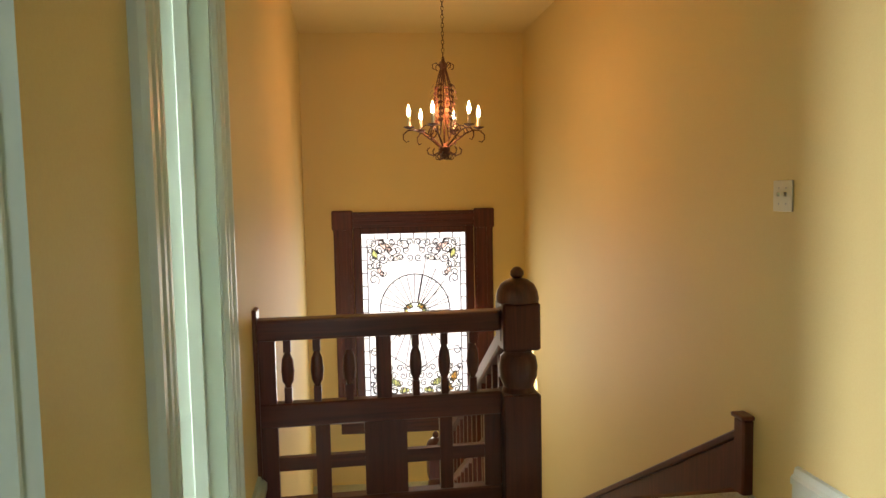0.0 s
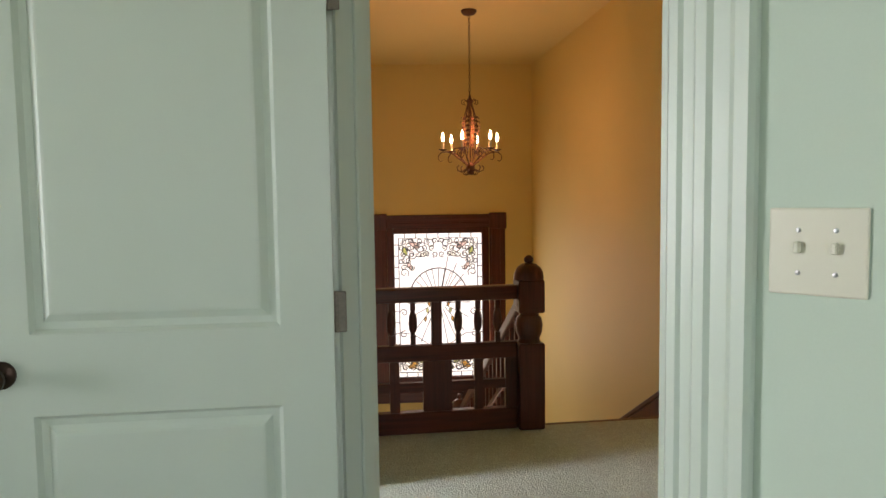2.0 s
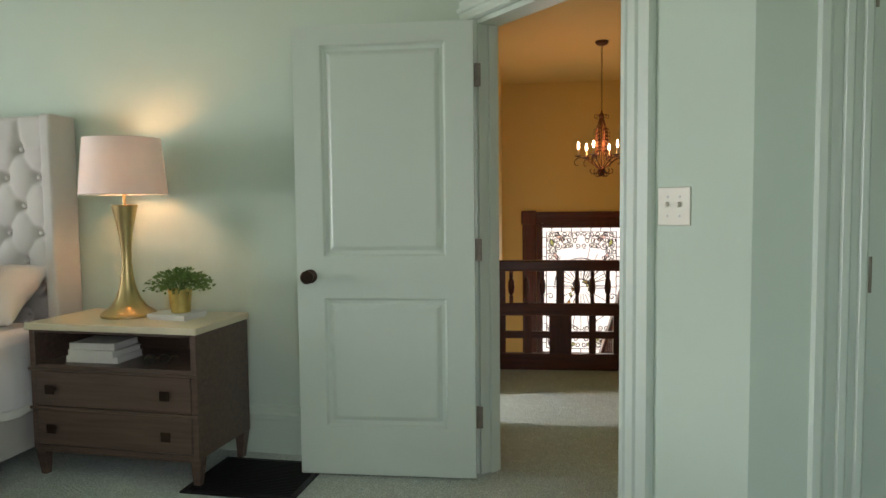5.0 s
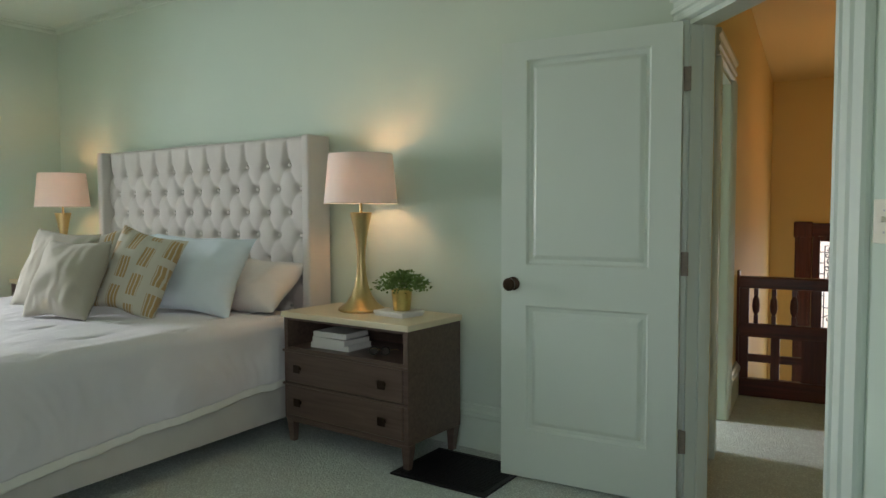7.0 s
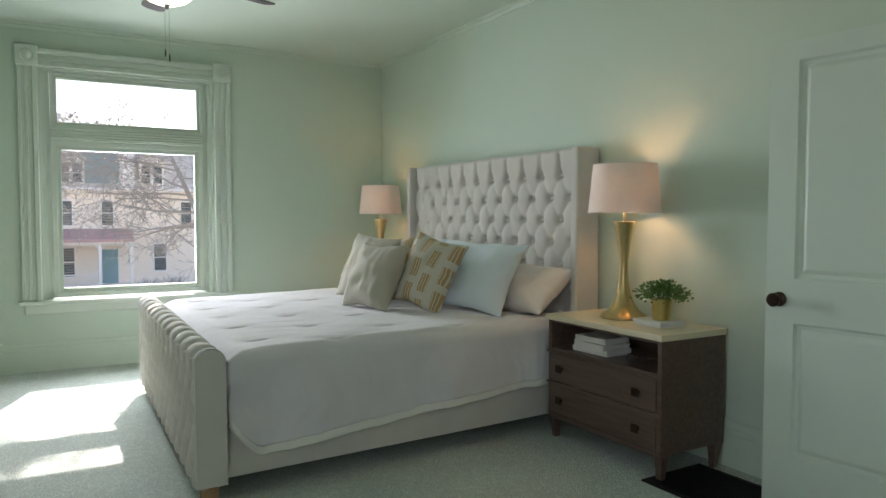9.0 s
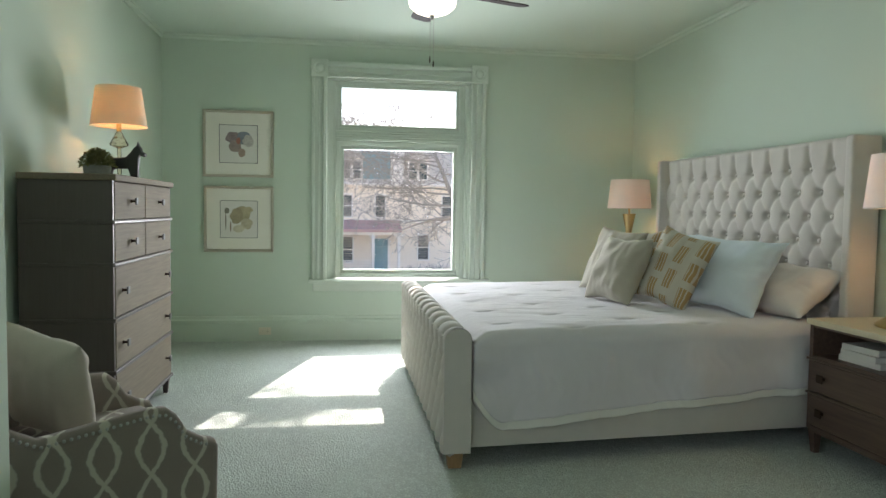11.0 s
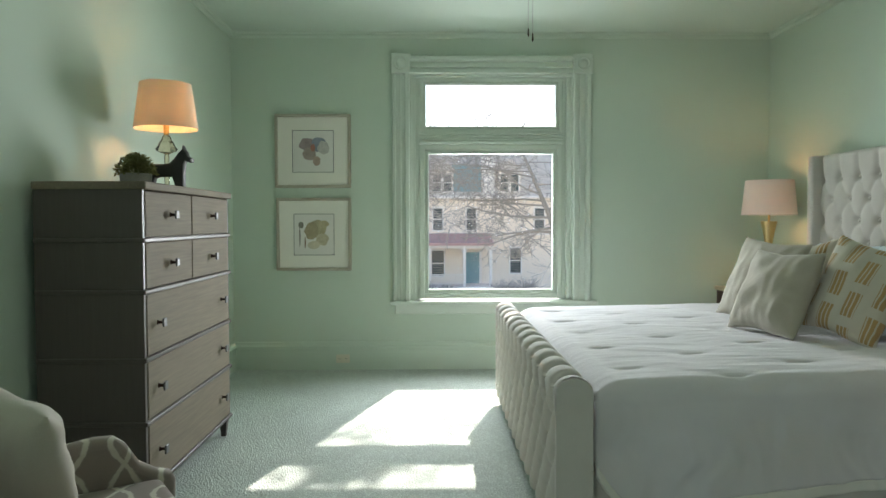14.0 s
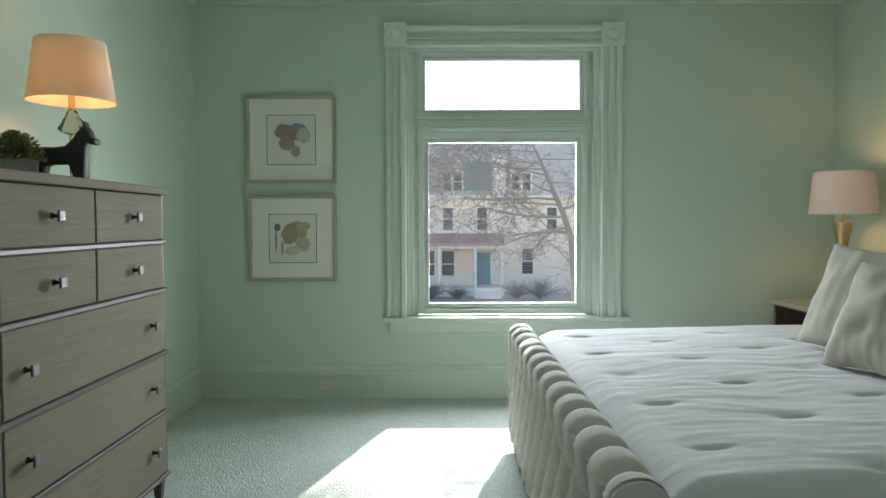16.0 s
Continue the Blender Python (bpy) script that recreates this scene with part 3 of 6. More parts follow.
# ---- bedroom: bed and bedding ----
def tuft(u, v, w, h, px, pz, depth, top_row, rows):
    """Relief of diamond tufting at (u, v) metres on a panel w by h; v measured down from the top edge."""
    d = v - top_row
    cx = u / px
    if d < 0:
        k = abs((cx - 0.5) - round(cx - 0.5))
        fade = min(1.0, (v + 0.012) / max(0.02, top_row))
        return -depth * (0.55 * math.exp(-(k / 0.10) ** 2)) * (0.35 + 0.65 * fade) - depth * 0.55 * math.exp(-((k * px) ** 2 + d * d) / 0.0010)
    r = d / pz
    a, b = (cx - 0.5) * 1.0, r
    p, q = a + b / 2 * 1.0, a - b / 2 * 1.0
    crease = (abs(math.sin(math.pi * p)) * abs(math.sin(math.pi * q))) ** 0.45
    best = 9.0
    for row in (math.floor(r), math.floor(r) + 1):
        off = 0.5 if row % 2 == 0 else 0.0
        col = round(cx - off) + off
        if row <= rows:
            best = min(best, (((cx - col) * px) ** 2 + ((r - row) * pz) ** 2))
    return -depth * (0.42 * (1 - crease) + 0.75 * math.exp(-best / 0.0007))


BED = pose(-3.705, 0.0, 0, 0, 0, 0)
bed = thing("bed", "cream linen wingback bed with diamond-tufted headboard and footboard", "bed", BED)
HW, HT = 1.078, 1.70            # half width of the tufted panel, headboard top
HCOLS, HROW = 11, 0.145
HEADM = pose(-0.131, -0.010, 0, 0, 0, 1.6)


def head_face(u, v):
    x, d = -HW + 2 * HW * u, 1.42 * (1 - v) - 0.05
    px = 2 * HW / HCOLS
    z = HT - max(d, 0)
    y = 0.455
    if d < 0:
        a = -d / 0.05 * math.pi / 2
        y, z = 0.455 + 0.06 * (1 - math.cos(a)) * 1.2, HT + 0.03 * math.sin(a)
    return Vector((x, y - tuft(x + HW + px / 2, d, 2 * HW, 1.4, px, HROW, 0.052, HROW, 9) + 0.012, z))


bm = bmesh.new()
sheet(bm, 198, 150, head_face)
part("headboard_tufting", bm, M_LINEN, bed, smooth=60, at=HEADM)
part("headboard_back", boxed(-HW - 0.01, HW + 0.01, 0.53, 0.585, 0.12, HT - 0.01, bevel=0.01), M_LINEN, bed, at=HEADM)
for s in (-1, 1):
    bm = boxed(*(sorted((s * (HW - 0.004), s * (HW + 0.060)))), 0.405, 0.588, 0.10, HT + 0.022, bevel=0.016, seg=3)
    part("headboard_wing", bm, M_LINEN, bed, smooth=50, at=HEADM)
def skewed(bm):
    """The bedding stands slightly askew to the footboard."""
    for v in bm.verts:
        v.co.x -= 0.07 * (v.co.y + 1.74)
    return bm


BTN = lathe(bmesh.new(), [(0.013, 0.0), (0.013, 0.003), (0.009, 0.007), (0.001, 0.009)], 10)
btn_mesh = bpy.data.meshes.new("button")
bmesh.ops.recalc_face_normals(BTN, faces=BTN.faces[:])
BTN.to_mesh(btn_mesh)
BTN.free()
btn_mesh.materials.append(M_LINEN)


def button(x, y, z, parent, base=Matrix.Identity(4)):
    ob = new("button", btn_mesh)
    ob.parent = parent
    ob.matrix_basis = base @ pose(x, y, z, 90)


for r in range(7):
    for c in range(HCOLS - 1 if r % 2 == 0 else HCOLS):
        button(-HW + (c + (1.0 if r % 2 == 0 else 0.5)) * 2 * HW / HCOLS, 0.500, HT - HROW - HROW * r, bed, HEADM)
FWD, FTOP = 1.175, 0.705        # footboard half width and top
for r in range(5):
    for c in range(13 if r % 2 == 0 else 12):
        button(-FWD + 0.02 + (c + (0.5 if r % 2 == 0 else 1.0)) * 2 * FWD / 13, -1.822, FTOP - 0.11 - 0.10 * r, bed)


def foot_face(u, v):
    x = -FWD + 2 * FWD * u + 0.02
    s = v * (0.58 + 0.20)
    if s < 0.20:
        a = s / 0.20 * math.pi
        y, z, d = -1.80 + 0.068 * math.cos(a), FTOP - 0.055 + 0.055 * math.sin(a), s - 0.20
        f = -tuft(x + FWD - 0.02, 0.05, 2 * FWD, 0.6, 2 * FWD / 13, 0.10, 0.036, 0.055, 5) * math.sin(min(a, math.pi / 2) if a < math.pi / 2 else math.pi / 2)
        return Vector((x, y + f * math.cos(a) * -1, z - f * math.sin(a)))
    d = s - 0.20
    return Vector((x, -1.868 - tuft(x + FWD - 0.02, d, 2 * FWD, 0.6, 2 * FWD / 13, 0.10, 0.062, 0.055, 5) * 1.0 * -1 * -1, FTOP - 0.055 - d))


bm = bmesh.new()
sheet(bm, 234, 100, foot_face)
part("footboard_tufting", bm, M_LINEN, bed, smooth=60)
bm = bmesh.new()
prof = [(-1.860, 0.09), (-1.860, FTOP - 0.06)] + [(-1.80 - 0.060 * math.cos(a), FTOP - 0.06 + 0.050 * math.sin(a)) for a in [math.pi * k / 10 for k in range(11)]] + [(-1.737, 0.09)]
prism(bm, [(max(-1.80, y), min(z, FTOP - 0.055)) for y, z in prof[1:] + [(-1.80, 0.09)]], Matrix(((0, 0, 1, -FWD + 0.03), (1, 0, 0, 0), (0, 1, 0, 0), (0, 0, 0, 1))), 2 * FWD - 0.02)
bmesh.ops.remove_doubles(bm, verts=bm.verts[:], dist=0.001)
part("footboard_core", bm, M_LINEN, bed, smooth=35)
for s in (-1, 1):
    x = 0.02 + s * (FWD + 0.002)
    bm = bmesh.new()
    prism(bm, [(-1.80 + (y + 1.80) * 1.10, z + (0.006 if z > 0.2 else 0)) for y, z in prof], Matrix(((0, 0, 1, x - 0.016), (1, 0, 0, 0), (0, 1, 0, 0), (0, 0, 0, 1))), 0.030)
    part("footboard_end", bm, M_LINEN, bed, smooth=35)
    part("piping_seam", boxed(x - 0.0135, x + 0.0135, -1.863, -1.738, 0.446, 0.4495), M_LINEN, bed)
    xr = s * (FWD - 0.075) + 0.02
    part("side_rail", skewed(boxed(*(sorted((xr, xr + s * 0.045))), -1.74, 0.50, 0.10, 0.345, bevel=0.012, seg=2)), M_LINEN, bed, smooth=40)
    for y in (-1.80, 0.45):
        bm = bmesh.new()
        a = [bm.verts.new((x - s * 0.065 + q[0] * 0.040, y + q[1] * 0.042, 0.10)) for q in ((-1, -1), (1, -1), (1, 1), (-1, 1))]
        b = [bm.verts.new((x - s * 0.065 + q[0] * 0.030, y + q[1] * 0.032, 0.0)) for q in ((-1, -1), (1, -1), (1, 1), (-1, 1))]
        bm.faces.new(a), bm.faces.new(b[::-1])
        for i in range(4):
            bm.faces.new((a[i], a[(i + 1) % 4], b[(i + 1) % 4], b[i]))
        part("leg", skewed(bm) if y > 0 else bm, M_LEG, bed, "short light oak block leg")
part("mattress", skewed(boxed(-1.10, 1.10, -1.72, 0.40, 0.28, 0.62, bevel=0.05, seg=3)), M_COMFORTER, bed, smooth=50)

TUFTS = [(-0.88 + 0.44 * i + (0.20 if j % 2 else 0.0), -1.52 + 0.36 * j) for j in range(5) for i in range(5)]


def cover(u, v):
    """Comforter: across u from one hem over the top to the other, along v from foot to head."""
    half, drop, r = 1.142, 0.34, 0.07
    y = -1.715 + 2.08 * v
    hem = 0.285 + 0.135 * (1 - v) + 0.022 * noise.noise(Vector((u * 3, y * 3.0, 1.7))) + 0.008 * noise.noise(Vector((u * 3, y * 11.0, 5.1)))
    hem -= 0.17 * max(0.0, 1 - v / 0.075) ** 1.6
    total = half + 0.04 + hem
    s = (2 * u - 1) * total
    sg, a = (1 if s >= 0 else -1), abs(s)
    flat, arc = half - r, r * math.pi / 2
    if a < flat:
        x, z, side = a, 0.0, 0.0
    elif a < flat + arc:
        t = (a - flat) / r
        x, z, side = flat + r * math.sin(t), -r * (1 - math.cos(t)), (a - flat) / arc
    else:
        x, z, side = half, -r - (a - flat - arc), 1.0
    hang = max(0.0, a - flat - arc)
    x += 0.012 + hang * 0.06 + (0.016 * math.sin(y * 9 + 2.1 * noise.noise(Vector((y * 2, sg, 0)))) + 0.020 * noise.noise(Vector((y * 4, z * 5, sg * 3)))) * min(1, hang / 0.15)
    if hang > 0 and v < 0.10:
        x += 0.05 * (1 - v / 0.10) * min(1, hang / 0.2) * math.sin(hang * 22 + 1)
    top = 0.672 + 0.018 * math.sin(math.pi * min(1, max(0, v * 1.02))) * (1 - side)
    p = Vector((sg * x, y, 0))
    z += top + 0.008 * noise.noise(Vector((p.x * 2.2, y * 2.2, 4))) * (1 - 0.5 * side)
    warp = 2.2 * noise.noise(Vector((p.x * 2, y * 2.4, 7)))
    z += (0.0028 * noise.noise(Vector((p.x * 14 + warp, y * 3.2, 9))) + 0.0022 * noise.noise(Vector((p.x * 28 + warp * 1.5, y * 7, 3)))) * (1 - side)
    pucker = min(1.0, hang / 0.08) if hang > 0 else 0.0
    p.x += sg * pucker * 0.007 * noise.noise(Vector((y * 26 + 3 * noise.noise(Vector((y * 3, z * 6, 2))), z * 5, sg * 7)))
    for tx, ty in TUFTS:
        dx, dy = p.x - tx, y - ty
        if abs(dx) < 0.15 and abs(dy) < 0.3:
            z -= 0.025 * math.exp(-(dx / 0.013) ** 2 - (dy / 0.042) ** 2) + 0.006 * math.exp(-(dx / 0.05) ** 2 - (dy / 0.11) ** 2)
    if v < 0.05:
        z -= 0.05 * (1 - v / 0.05) ** 2 * (1 - side)
    return Vector((p.x + 0.02 - 0.07 * (y + 1.74), y, z))


comforter = thing("comforter", "rumpled ivory cotton comforter with tufted dimples, draped over the bed", "comforter", BED)
for name, ua, ub, nu in (("cover", 0.013, 0.987, 330), ("hem_border", 0.0, 0.013, 6), ("hem_border", 0.987, 1.0, 6)):
    bm = bmesh.new()
    sheet(bm, nu, 150, lambda u, v: cover(ua + (ub - ua) * u, v))
    c = part(name, bm, M_COMFORTER if name == "cover" else M_SHEET_HEM, comforter, smooth=75)
    md = c.modifiers.new("thick", "SOLIDIFY")
    md.thickness, md.offset = 0.022 if name == "cover" else 0.014, -1


def pattern_cloth():
    """Cream cloth printed with rows of short tan brush marks."""
    m = linen("printed_pillow_cloth", (0.58, 0.55, 0.46), 300, 0.05)
    n, l = m.node_tree.nodes, m.node_tree.links
    tc, mp, br = n.new("ShaderNodeTexCoord"), n.new("ShaderNodeMapping"), n.new("ShaderNodeTexBrick")
    l.new(tc.outputs["Object"], mp.inputs[0]), l.new(mp.outputs[0], br.inputs["Vector"])
    br.inputs["Scale"].default_value = 1.0
    br.inputs["Brick Width"].default_value, br.inputs["Row Height"].default_value = 0.165, 0.108
    br.inputs["Mortar Size"].default_value, br.inputs["Mortar Smooth"].default_value = 0.025, 0.15
    br.offset = 0.5
    mp.inputs["Rotation"].default_value = (0, 0, radians(90))
    wv = n.new("ShaderNodeTexWave")
    wv.inputs["Scale"].default_value, wv.inputs["Distortion"].default_value = 16, 1.4
    l.new(tc.outputs["Object"], wv.inputs["Vector"])
    inv = n.new("ShaderNodeMath")
    inv.operation = "SUBTRACT"
    inv.inputs[0].default_value = 1
    l.new(br.outputs["Fac"], inv.inputs[1])
    gate = n.new("ShaderNodeMath")
    gate.operation = "MULTIPLY"
    st = n.new("ShaderNodeMapRange")
    st.inputs["From Min"].default_value, st.inputs["From Max"].default_value = 0.10, 0.32
    l.new(wv.outputs["Fac"], st.inputs["Value"]), l.new(inv.outputs[0], gate.inputs[0]), l.new(st.outputs[0], gate.inputs[1])
    p = n["Principled BSDF"]
    old = p.inputs["Base Color"].links[0].from_socket
    mx = n.new("ShaderNodeMix")
    mx.data_type = "RGBA"
    mx.inputs["B"].default_value = (0.44, 0.29, 0.13, 1)
    l.new(gate.outputs[0], mx.inputs["Factor"]), l.new(old, mx.inputs["A"]), l.new(mx.outputs["Result"], p.inputs["Base Color"])
    return m


M_PRINT = pattern_cloth()


def pillow(w, h, t, mat, label, m, seed=0, group="pillows on the bed", sag=0.0):
    """A stuffed pillow: local x across, y up its height, z through it; it stands on its lower edge."""
    g = thing("pillow", label, "pillow", m, group)
    bm = bmesh.new()
    n = 36
    for side in (1, -1):
        def f(u, v, side=side):
            a, b = 2 * u - 1, 2 * v - 1
            pinch = 1 - 0.11 * (1 - abs(a) ** 1.4) * 1.0 * abs(b) ** 2
            pinch2 = 1 - 0.11 * (1 - abs(b) ** 1.4) * abs(a) ** 2
            k = max(0.0, (1 - abs(a) ** 2.6) * (1 - abs(b) ** 2.6)) ** 0.55
            wr = noise.noise(Vector((a * 2.3 + seed, b * 2.3, side * 2.0)))
            fold = noise.noise(Vector((a * 5 + seed * 3, b * 1.5 + seed, side)))
            z = side * (t / 2) * k * (1 + 0.16 * wr) + 0.008 * fold * k ** 0.5
            rim_k = max(abs(a), abs(b)) ** 3
            z += side * 0.011 * rim_k * k ** 0.4 * noise.noise(Vector((math.atan2(b, a) * 5.5 + seed, rim_k * 1.2, side * 3.0)))
            zz = z - sag * (a * a) * 0.5 * t + 0.012 * noise.noise(Vector((a * 1.5, b * 1.5, seed)))
            return Vector((a * w / 2 * pinch2, h / 2 + b * h / 2 * pinch + 0.012 * noise.noise(Vector((a * 1.7 + seed, b, 5))) * abs(b), zz))
        sheet(bm, n, n, f)
    bmesh.ops.remove_doubles(bm, verts=bm.verts[:], dist=0.0015)
    part("pillow_body", bm, mat, g, smooth=80)
    return g


def stand(x, y, z, lean, turn, roll=0):
    """Standing on its lower edge at x, y, z, leaning back; turn about the upright."""
    return pose(x, y, z, 0, 0, turn) @ pose(0, 0, 0, 90 - lean, 0, 0) @ pose(0, 0, 0, 0, 0, roll)


pillow(0.50, 0.46, 0.19, M_CREAM, "small square cream silk pillow standing in front", stand(-3.57, -0.64, 0.685, 24, 12), 1)
pillow(0.54, 0.50, 0.17, M_CREAM, "square cream silk pillow leaning behind the front one", stand(-3.98, -0.52, 0.69, 22, 14, -3), 2)
pillow(0.41, 0.50, 0.17, M_PRINT, "square cream pillow printed with tan brush marks", stand(-3.33, -0.40, 0.705, 24, 32, -14), 3)
pillow(0.47, 0.46, 0.16, M_PRINT, "square cream pillow printed with tan brush marks, half hidden", stand(-3.90, -0.30, 0.70, 20, 10, 10), 4)
pillow(0.74, 0.50, 0.19, M_SHEET, "large pale blue pillow in a cotton sham", stand(-3.22, -0.13, 0.69, 30, 16, -2), 5)
pillow(0.74, 0.50, 0.19, M_SHEET, "large white-blue pillow on the far side", stand(-4.22, -0.05, 0.69, 30, -4), 6)
pillow(0.66, 0.44, 0.20, M_BLUSH, "plump pale cream sleeping pillow against the headboard", stand(-3.05, 0.10, 0.70, 56, 10), 7)
pillow(0.80, 0.46, 0.20, M_BLUSH, "pale cream sleeping pillow on the far side", stand(-4.34, 0.14, 0.70, 50, -3), 8)


# ---- bedroom: nightstands and what stands on them ----
def nightstand(label, m):
    """Local x across, y from front (0) to back, base at z 0."""
    g = thing("nightstand", label, "nightstand", m, "nightstands beside the bed")
    w, d = 0.865, 0.45
    part("top", boxed(-0.012, w + 0.012, -0.014, d, 0.690, 0.722, bevel=0.005, seg=2), M_TOP, g, "cream stone slab top")
    for name, b in (("side_panel", (0, 0.028, 0, d, 0.13, 0.690)), ("side_panel", (w - 0.028, w, 0, d, 0.13, 0.690)), ("back_panel", (0.028, w - 0.028, d - 0.02, d, 0.13, 0.690)),
                    ("shelf", (0.028, w - 0.028, 0.004, d - 0.02, 0.505, 0.528)), ("bottom_board", (0.028, w - 0.028, 0.0, d - 0.02, 0.13, 0.15)),
                    ("drawer_divider", (0.028, w - 0.028, 0.0, d - 0.02, 0.322, 0.334)), ("upper_board", (0.028, w - 0.028, 0.004, d - 0.02, 0.676, 0.690))):
        part(name, boxed(*b, bevel=0.0015), M_WALNUT, g)
    for z0, z1 in ((0.338, 0.500), (0.154, 0.318)):
        dr = part("drawer", boxed(0.031, w - 0.031, -0.006, 0.02, z0, z1, bevel=0.003), M_WALNUT, g)
        part("drawer_lip", boxed(-0.006, w + 0.006, -0.012, 0.0, z1 + 0.001, z1 + 0.014, bevel=0.003), M_WALNUT, dr)
        for x in (0.125, w - 0.145):
            bm = bmesh.new()
            box(bm, x - 0.010, x + 0.010, -0.026, -0.006, (z0 + z1) / 2 - 0.008, (z0 + z1) / 2 + 0.008)
            box(bm, x - 0.024, x + 0.024, -0.034, -0.026, (z0 + z1) / 2 - 0.022, (z0 + z1) / 2 + 0.022, bevel=0.003)
            part("pull", bm, M_BRONZE, dr, "square dark bronze pull")
    for x in (0.0, w - 0.05):
        for y in (0.01, d - 0.06):
            bm = bmesh.new()
            sx = 0.018 if x == 0 else -0.018
            a = [bm.verts.new((x + q[0], y + q[1], 0.13)) for q in ((0, 0), (0.05, 0), (0.05, 0.05), (0, 0.05))]
            b = [bm.verts.new((x + 0.010 + q[0] + sx * 0.3, y + 0.01 + q[1], 0.0)) for q in ((0, 0), (0.03, 0), (0.03, 0.03), (0, 0.03))]
            for i in range(4):
                bm.faces.new((a[i], a[(i + 1) % 4], b[(i + 1) % 4], b[i]))
            bm.faces.new(a), bm.faces.new(b[::-1])
            part("leg", bm, M_WALNUT, g)
    part("apron", boxed(0.05, w - 0.05, 0.012, 0.026, 0.112, 0.13), M_WALNUT, g)
    return g


NS1, NS2 = pose(-2.605, 0.135, 0, 0, 0, 0.6), pose(-5.86, 0.085, 0, 0, 0, 0.6)
nightstand("brown wood nightstand with cream top, open cubby and two drawers", NS1)
nightstand("brown wood nightstand with cream top beyond the bed", NS2)


def table_lamp(label, m, lit):
    g = thing("table_lamp", label, "lamp", m, "brass bedside lamps")
    prof = [(0.122, 0), (0.127, 0.004), (0.127, 0.014), (0.118, 0.022), (0.085, 0.045), (0.058, 0.085), (0.040, 0.135), (0.028, 0.20), (0.0225, 0.27),
            (0.024, 0.33), (0.032, 0.40), (0.043, 0.46), (0.054, 0.51), (0.060, 0.537), (0.058, 0.540)]
    part("base", lathe(bmesh.new(), prof, 48), M_BRASS, g, "brushed brass trumpet base", smooth=35)
    part("socket", lathe(bmesh.new(), [(0.008, 0.535), (0.008, 0.60), (0.017, 0.605), (0.017, 0.66), (0.013, 0.665)], 20), M_BRASS, g, smooth=35)
    part("bulb", lathe(bmesh.new(), [(0.012, 0.664), (0.016, 0.68), (0.029, 0.71), (0.029, 0.735), (0.018, 0.755), (0.003, 0.760)], 20), M_BULB, g, "lit warm bulb", smooth=60)
    bm = lathe(bmesh.new(), [(0.200, 0.588), (0.174, 0.855), (0.171, 0.855), (0.197, 0.588), (0.200, 0.588)], 64, cap=False)
    bmesh.ops.remove_doubles(bm, verts=bm.verts[:], dist=0.0004)
    sh = part("shade", bm, M_SHADE, g, "cream linen drum shade, lit from within", smooth=35)
    for r, z in ((0.2005, 0.588), (0.1735, 0.852)):
        part("shade_trim", lathe(bmesh.new(), [(r, z - 0.001), (r + 0.001, z + 0.004), (r - 0.004, z + 0.004), (r - 0.004, z - 0.001), (r, z - 0.001)], 64, cap=False), M_LINEN, sh)
    for k in range(3):
        a = 2 * math.pi * k / 3
        part("spider_arm", tube(bmesh.new(), [(0, 0, 0.80), (0.172 * math.cos(a), 0.172 * math.sin(a), 0.848)], 0.002, 6), M_BRASS, g)
    part("harp", tube(bmesh.new(), [(0.02, 0, 0.655), (0.05, 0, 0.70), (0.05, 0, 0.75), (0.0, 0, 0.80), (-0.05, 0, 0.75), (-0.05, 0, 0.70), (-0.02, 0, 0.655)], 0.0022, 6), M_BRASS, g)
    lamp("bedside_light", "POINT", m @ pose(0, 0, 0.735), lit, (1.0, 0.47, 0.22), 0.035)
    return g


table_lamp("brass trumpet table lamp with cream shade, lit, on the nightstand", pose(-2.268, 0.395, 0.722), LAMP_WATTS)
table_lamp("brass trumpet table lamp with cream shade, lit, beyond the bed", pose(-5.41, 0.30, 0.722), LAMP_WATTS)


def leaves(bm, n, cx, cy, z0, rx, rz, size, seed):
    """Small pointed leaves along arching stems."""
    rnd = random.Random(seed)
    for _ in range(n):
        a, e = rnd.uniform(0, 2 * math.pi), rnd.uniform(0.1, 1.45)
        r = rnd.uniform(0.35, 1.0)
        c = Vector((cx + rx * r * math.cos(a) * math.cos(e), cy + rx * r * math.sin(a) * math.cos(e), z0 + rz * r * math.sin(e) - 0.02 * r * (1 - math.sin(e))))
        d = Vector((math.cos(a) * math.cos(e), math.sin(a) * math.cos(e), math.sin(e) * 0.8 - 0.15)).normalized()
        d = (d + Vector((rnd.uniform(-0.6, 0.6), rnd.uniform(-0.6, 0.6), rnd.uniform(-0.5, 0.5)))).normalized()
        s = d.cross(Vector((rnd.uniform(-1, 1), rnd.uniform(-1, 1), rnd.uniform(-1, 1)))).normalized()
        L, Wd = size * rnd.uniform(0.7, 1.3), size * 0.36
        up = d.cross(s) * size * 0.12
        v = [bm.verts.new(p) for p in (c, c + d * L * 0.5 + s * Wd + up, c + d * L, c + d * L * 0.5 - s * Wd + up)]
        bm.faces.new(v)


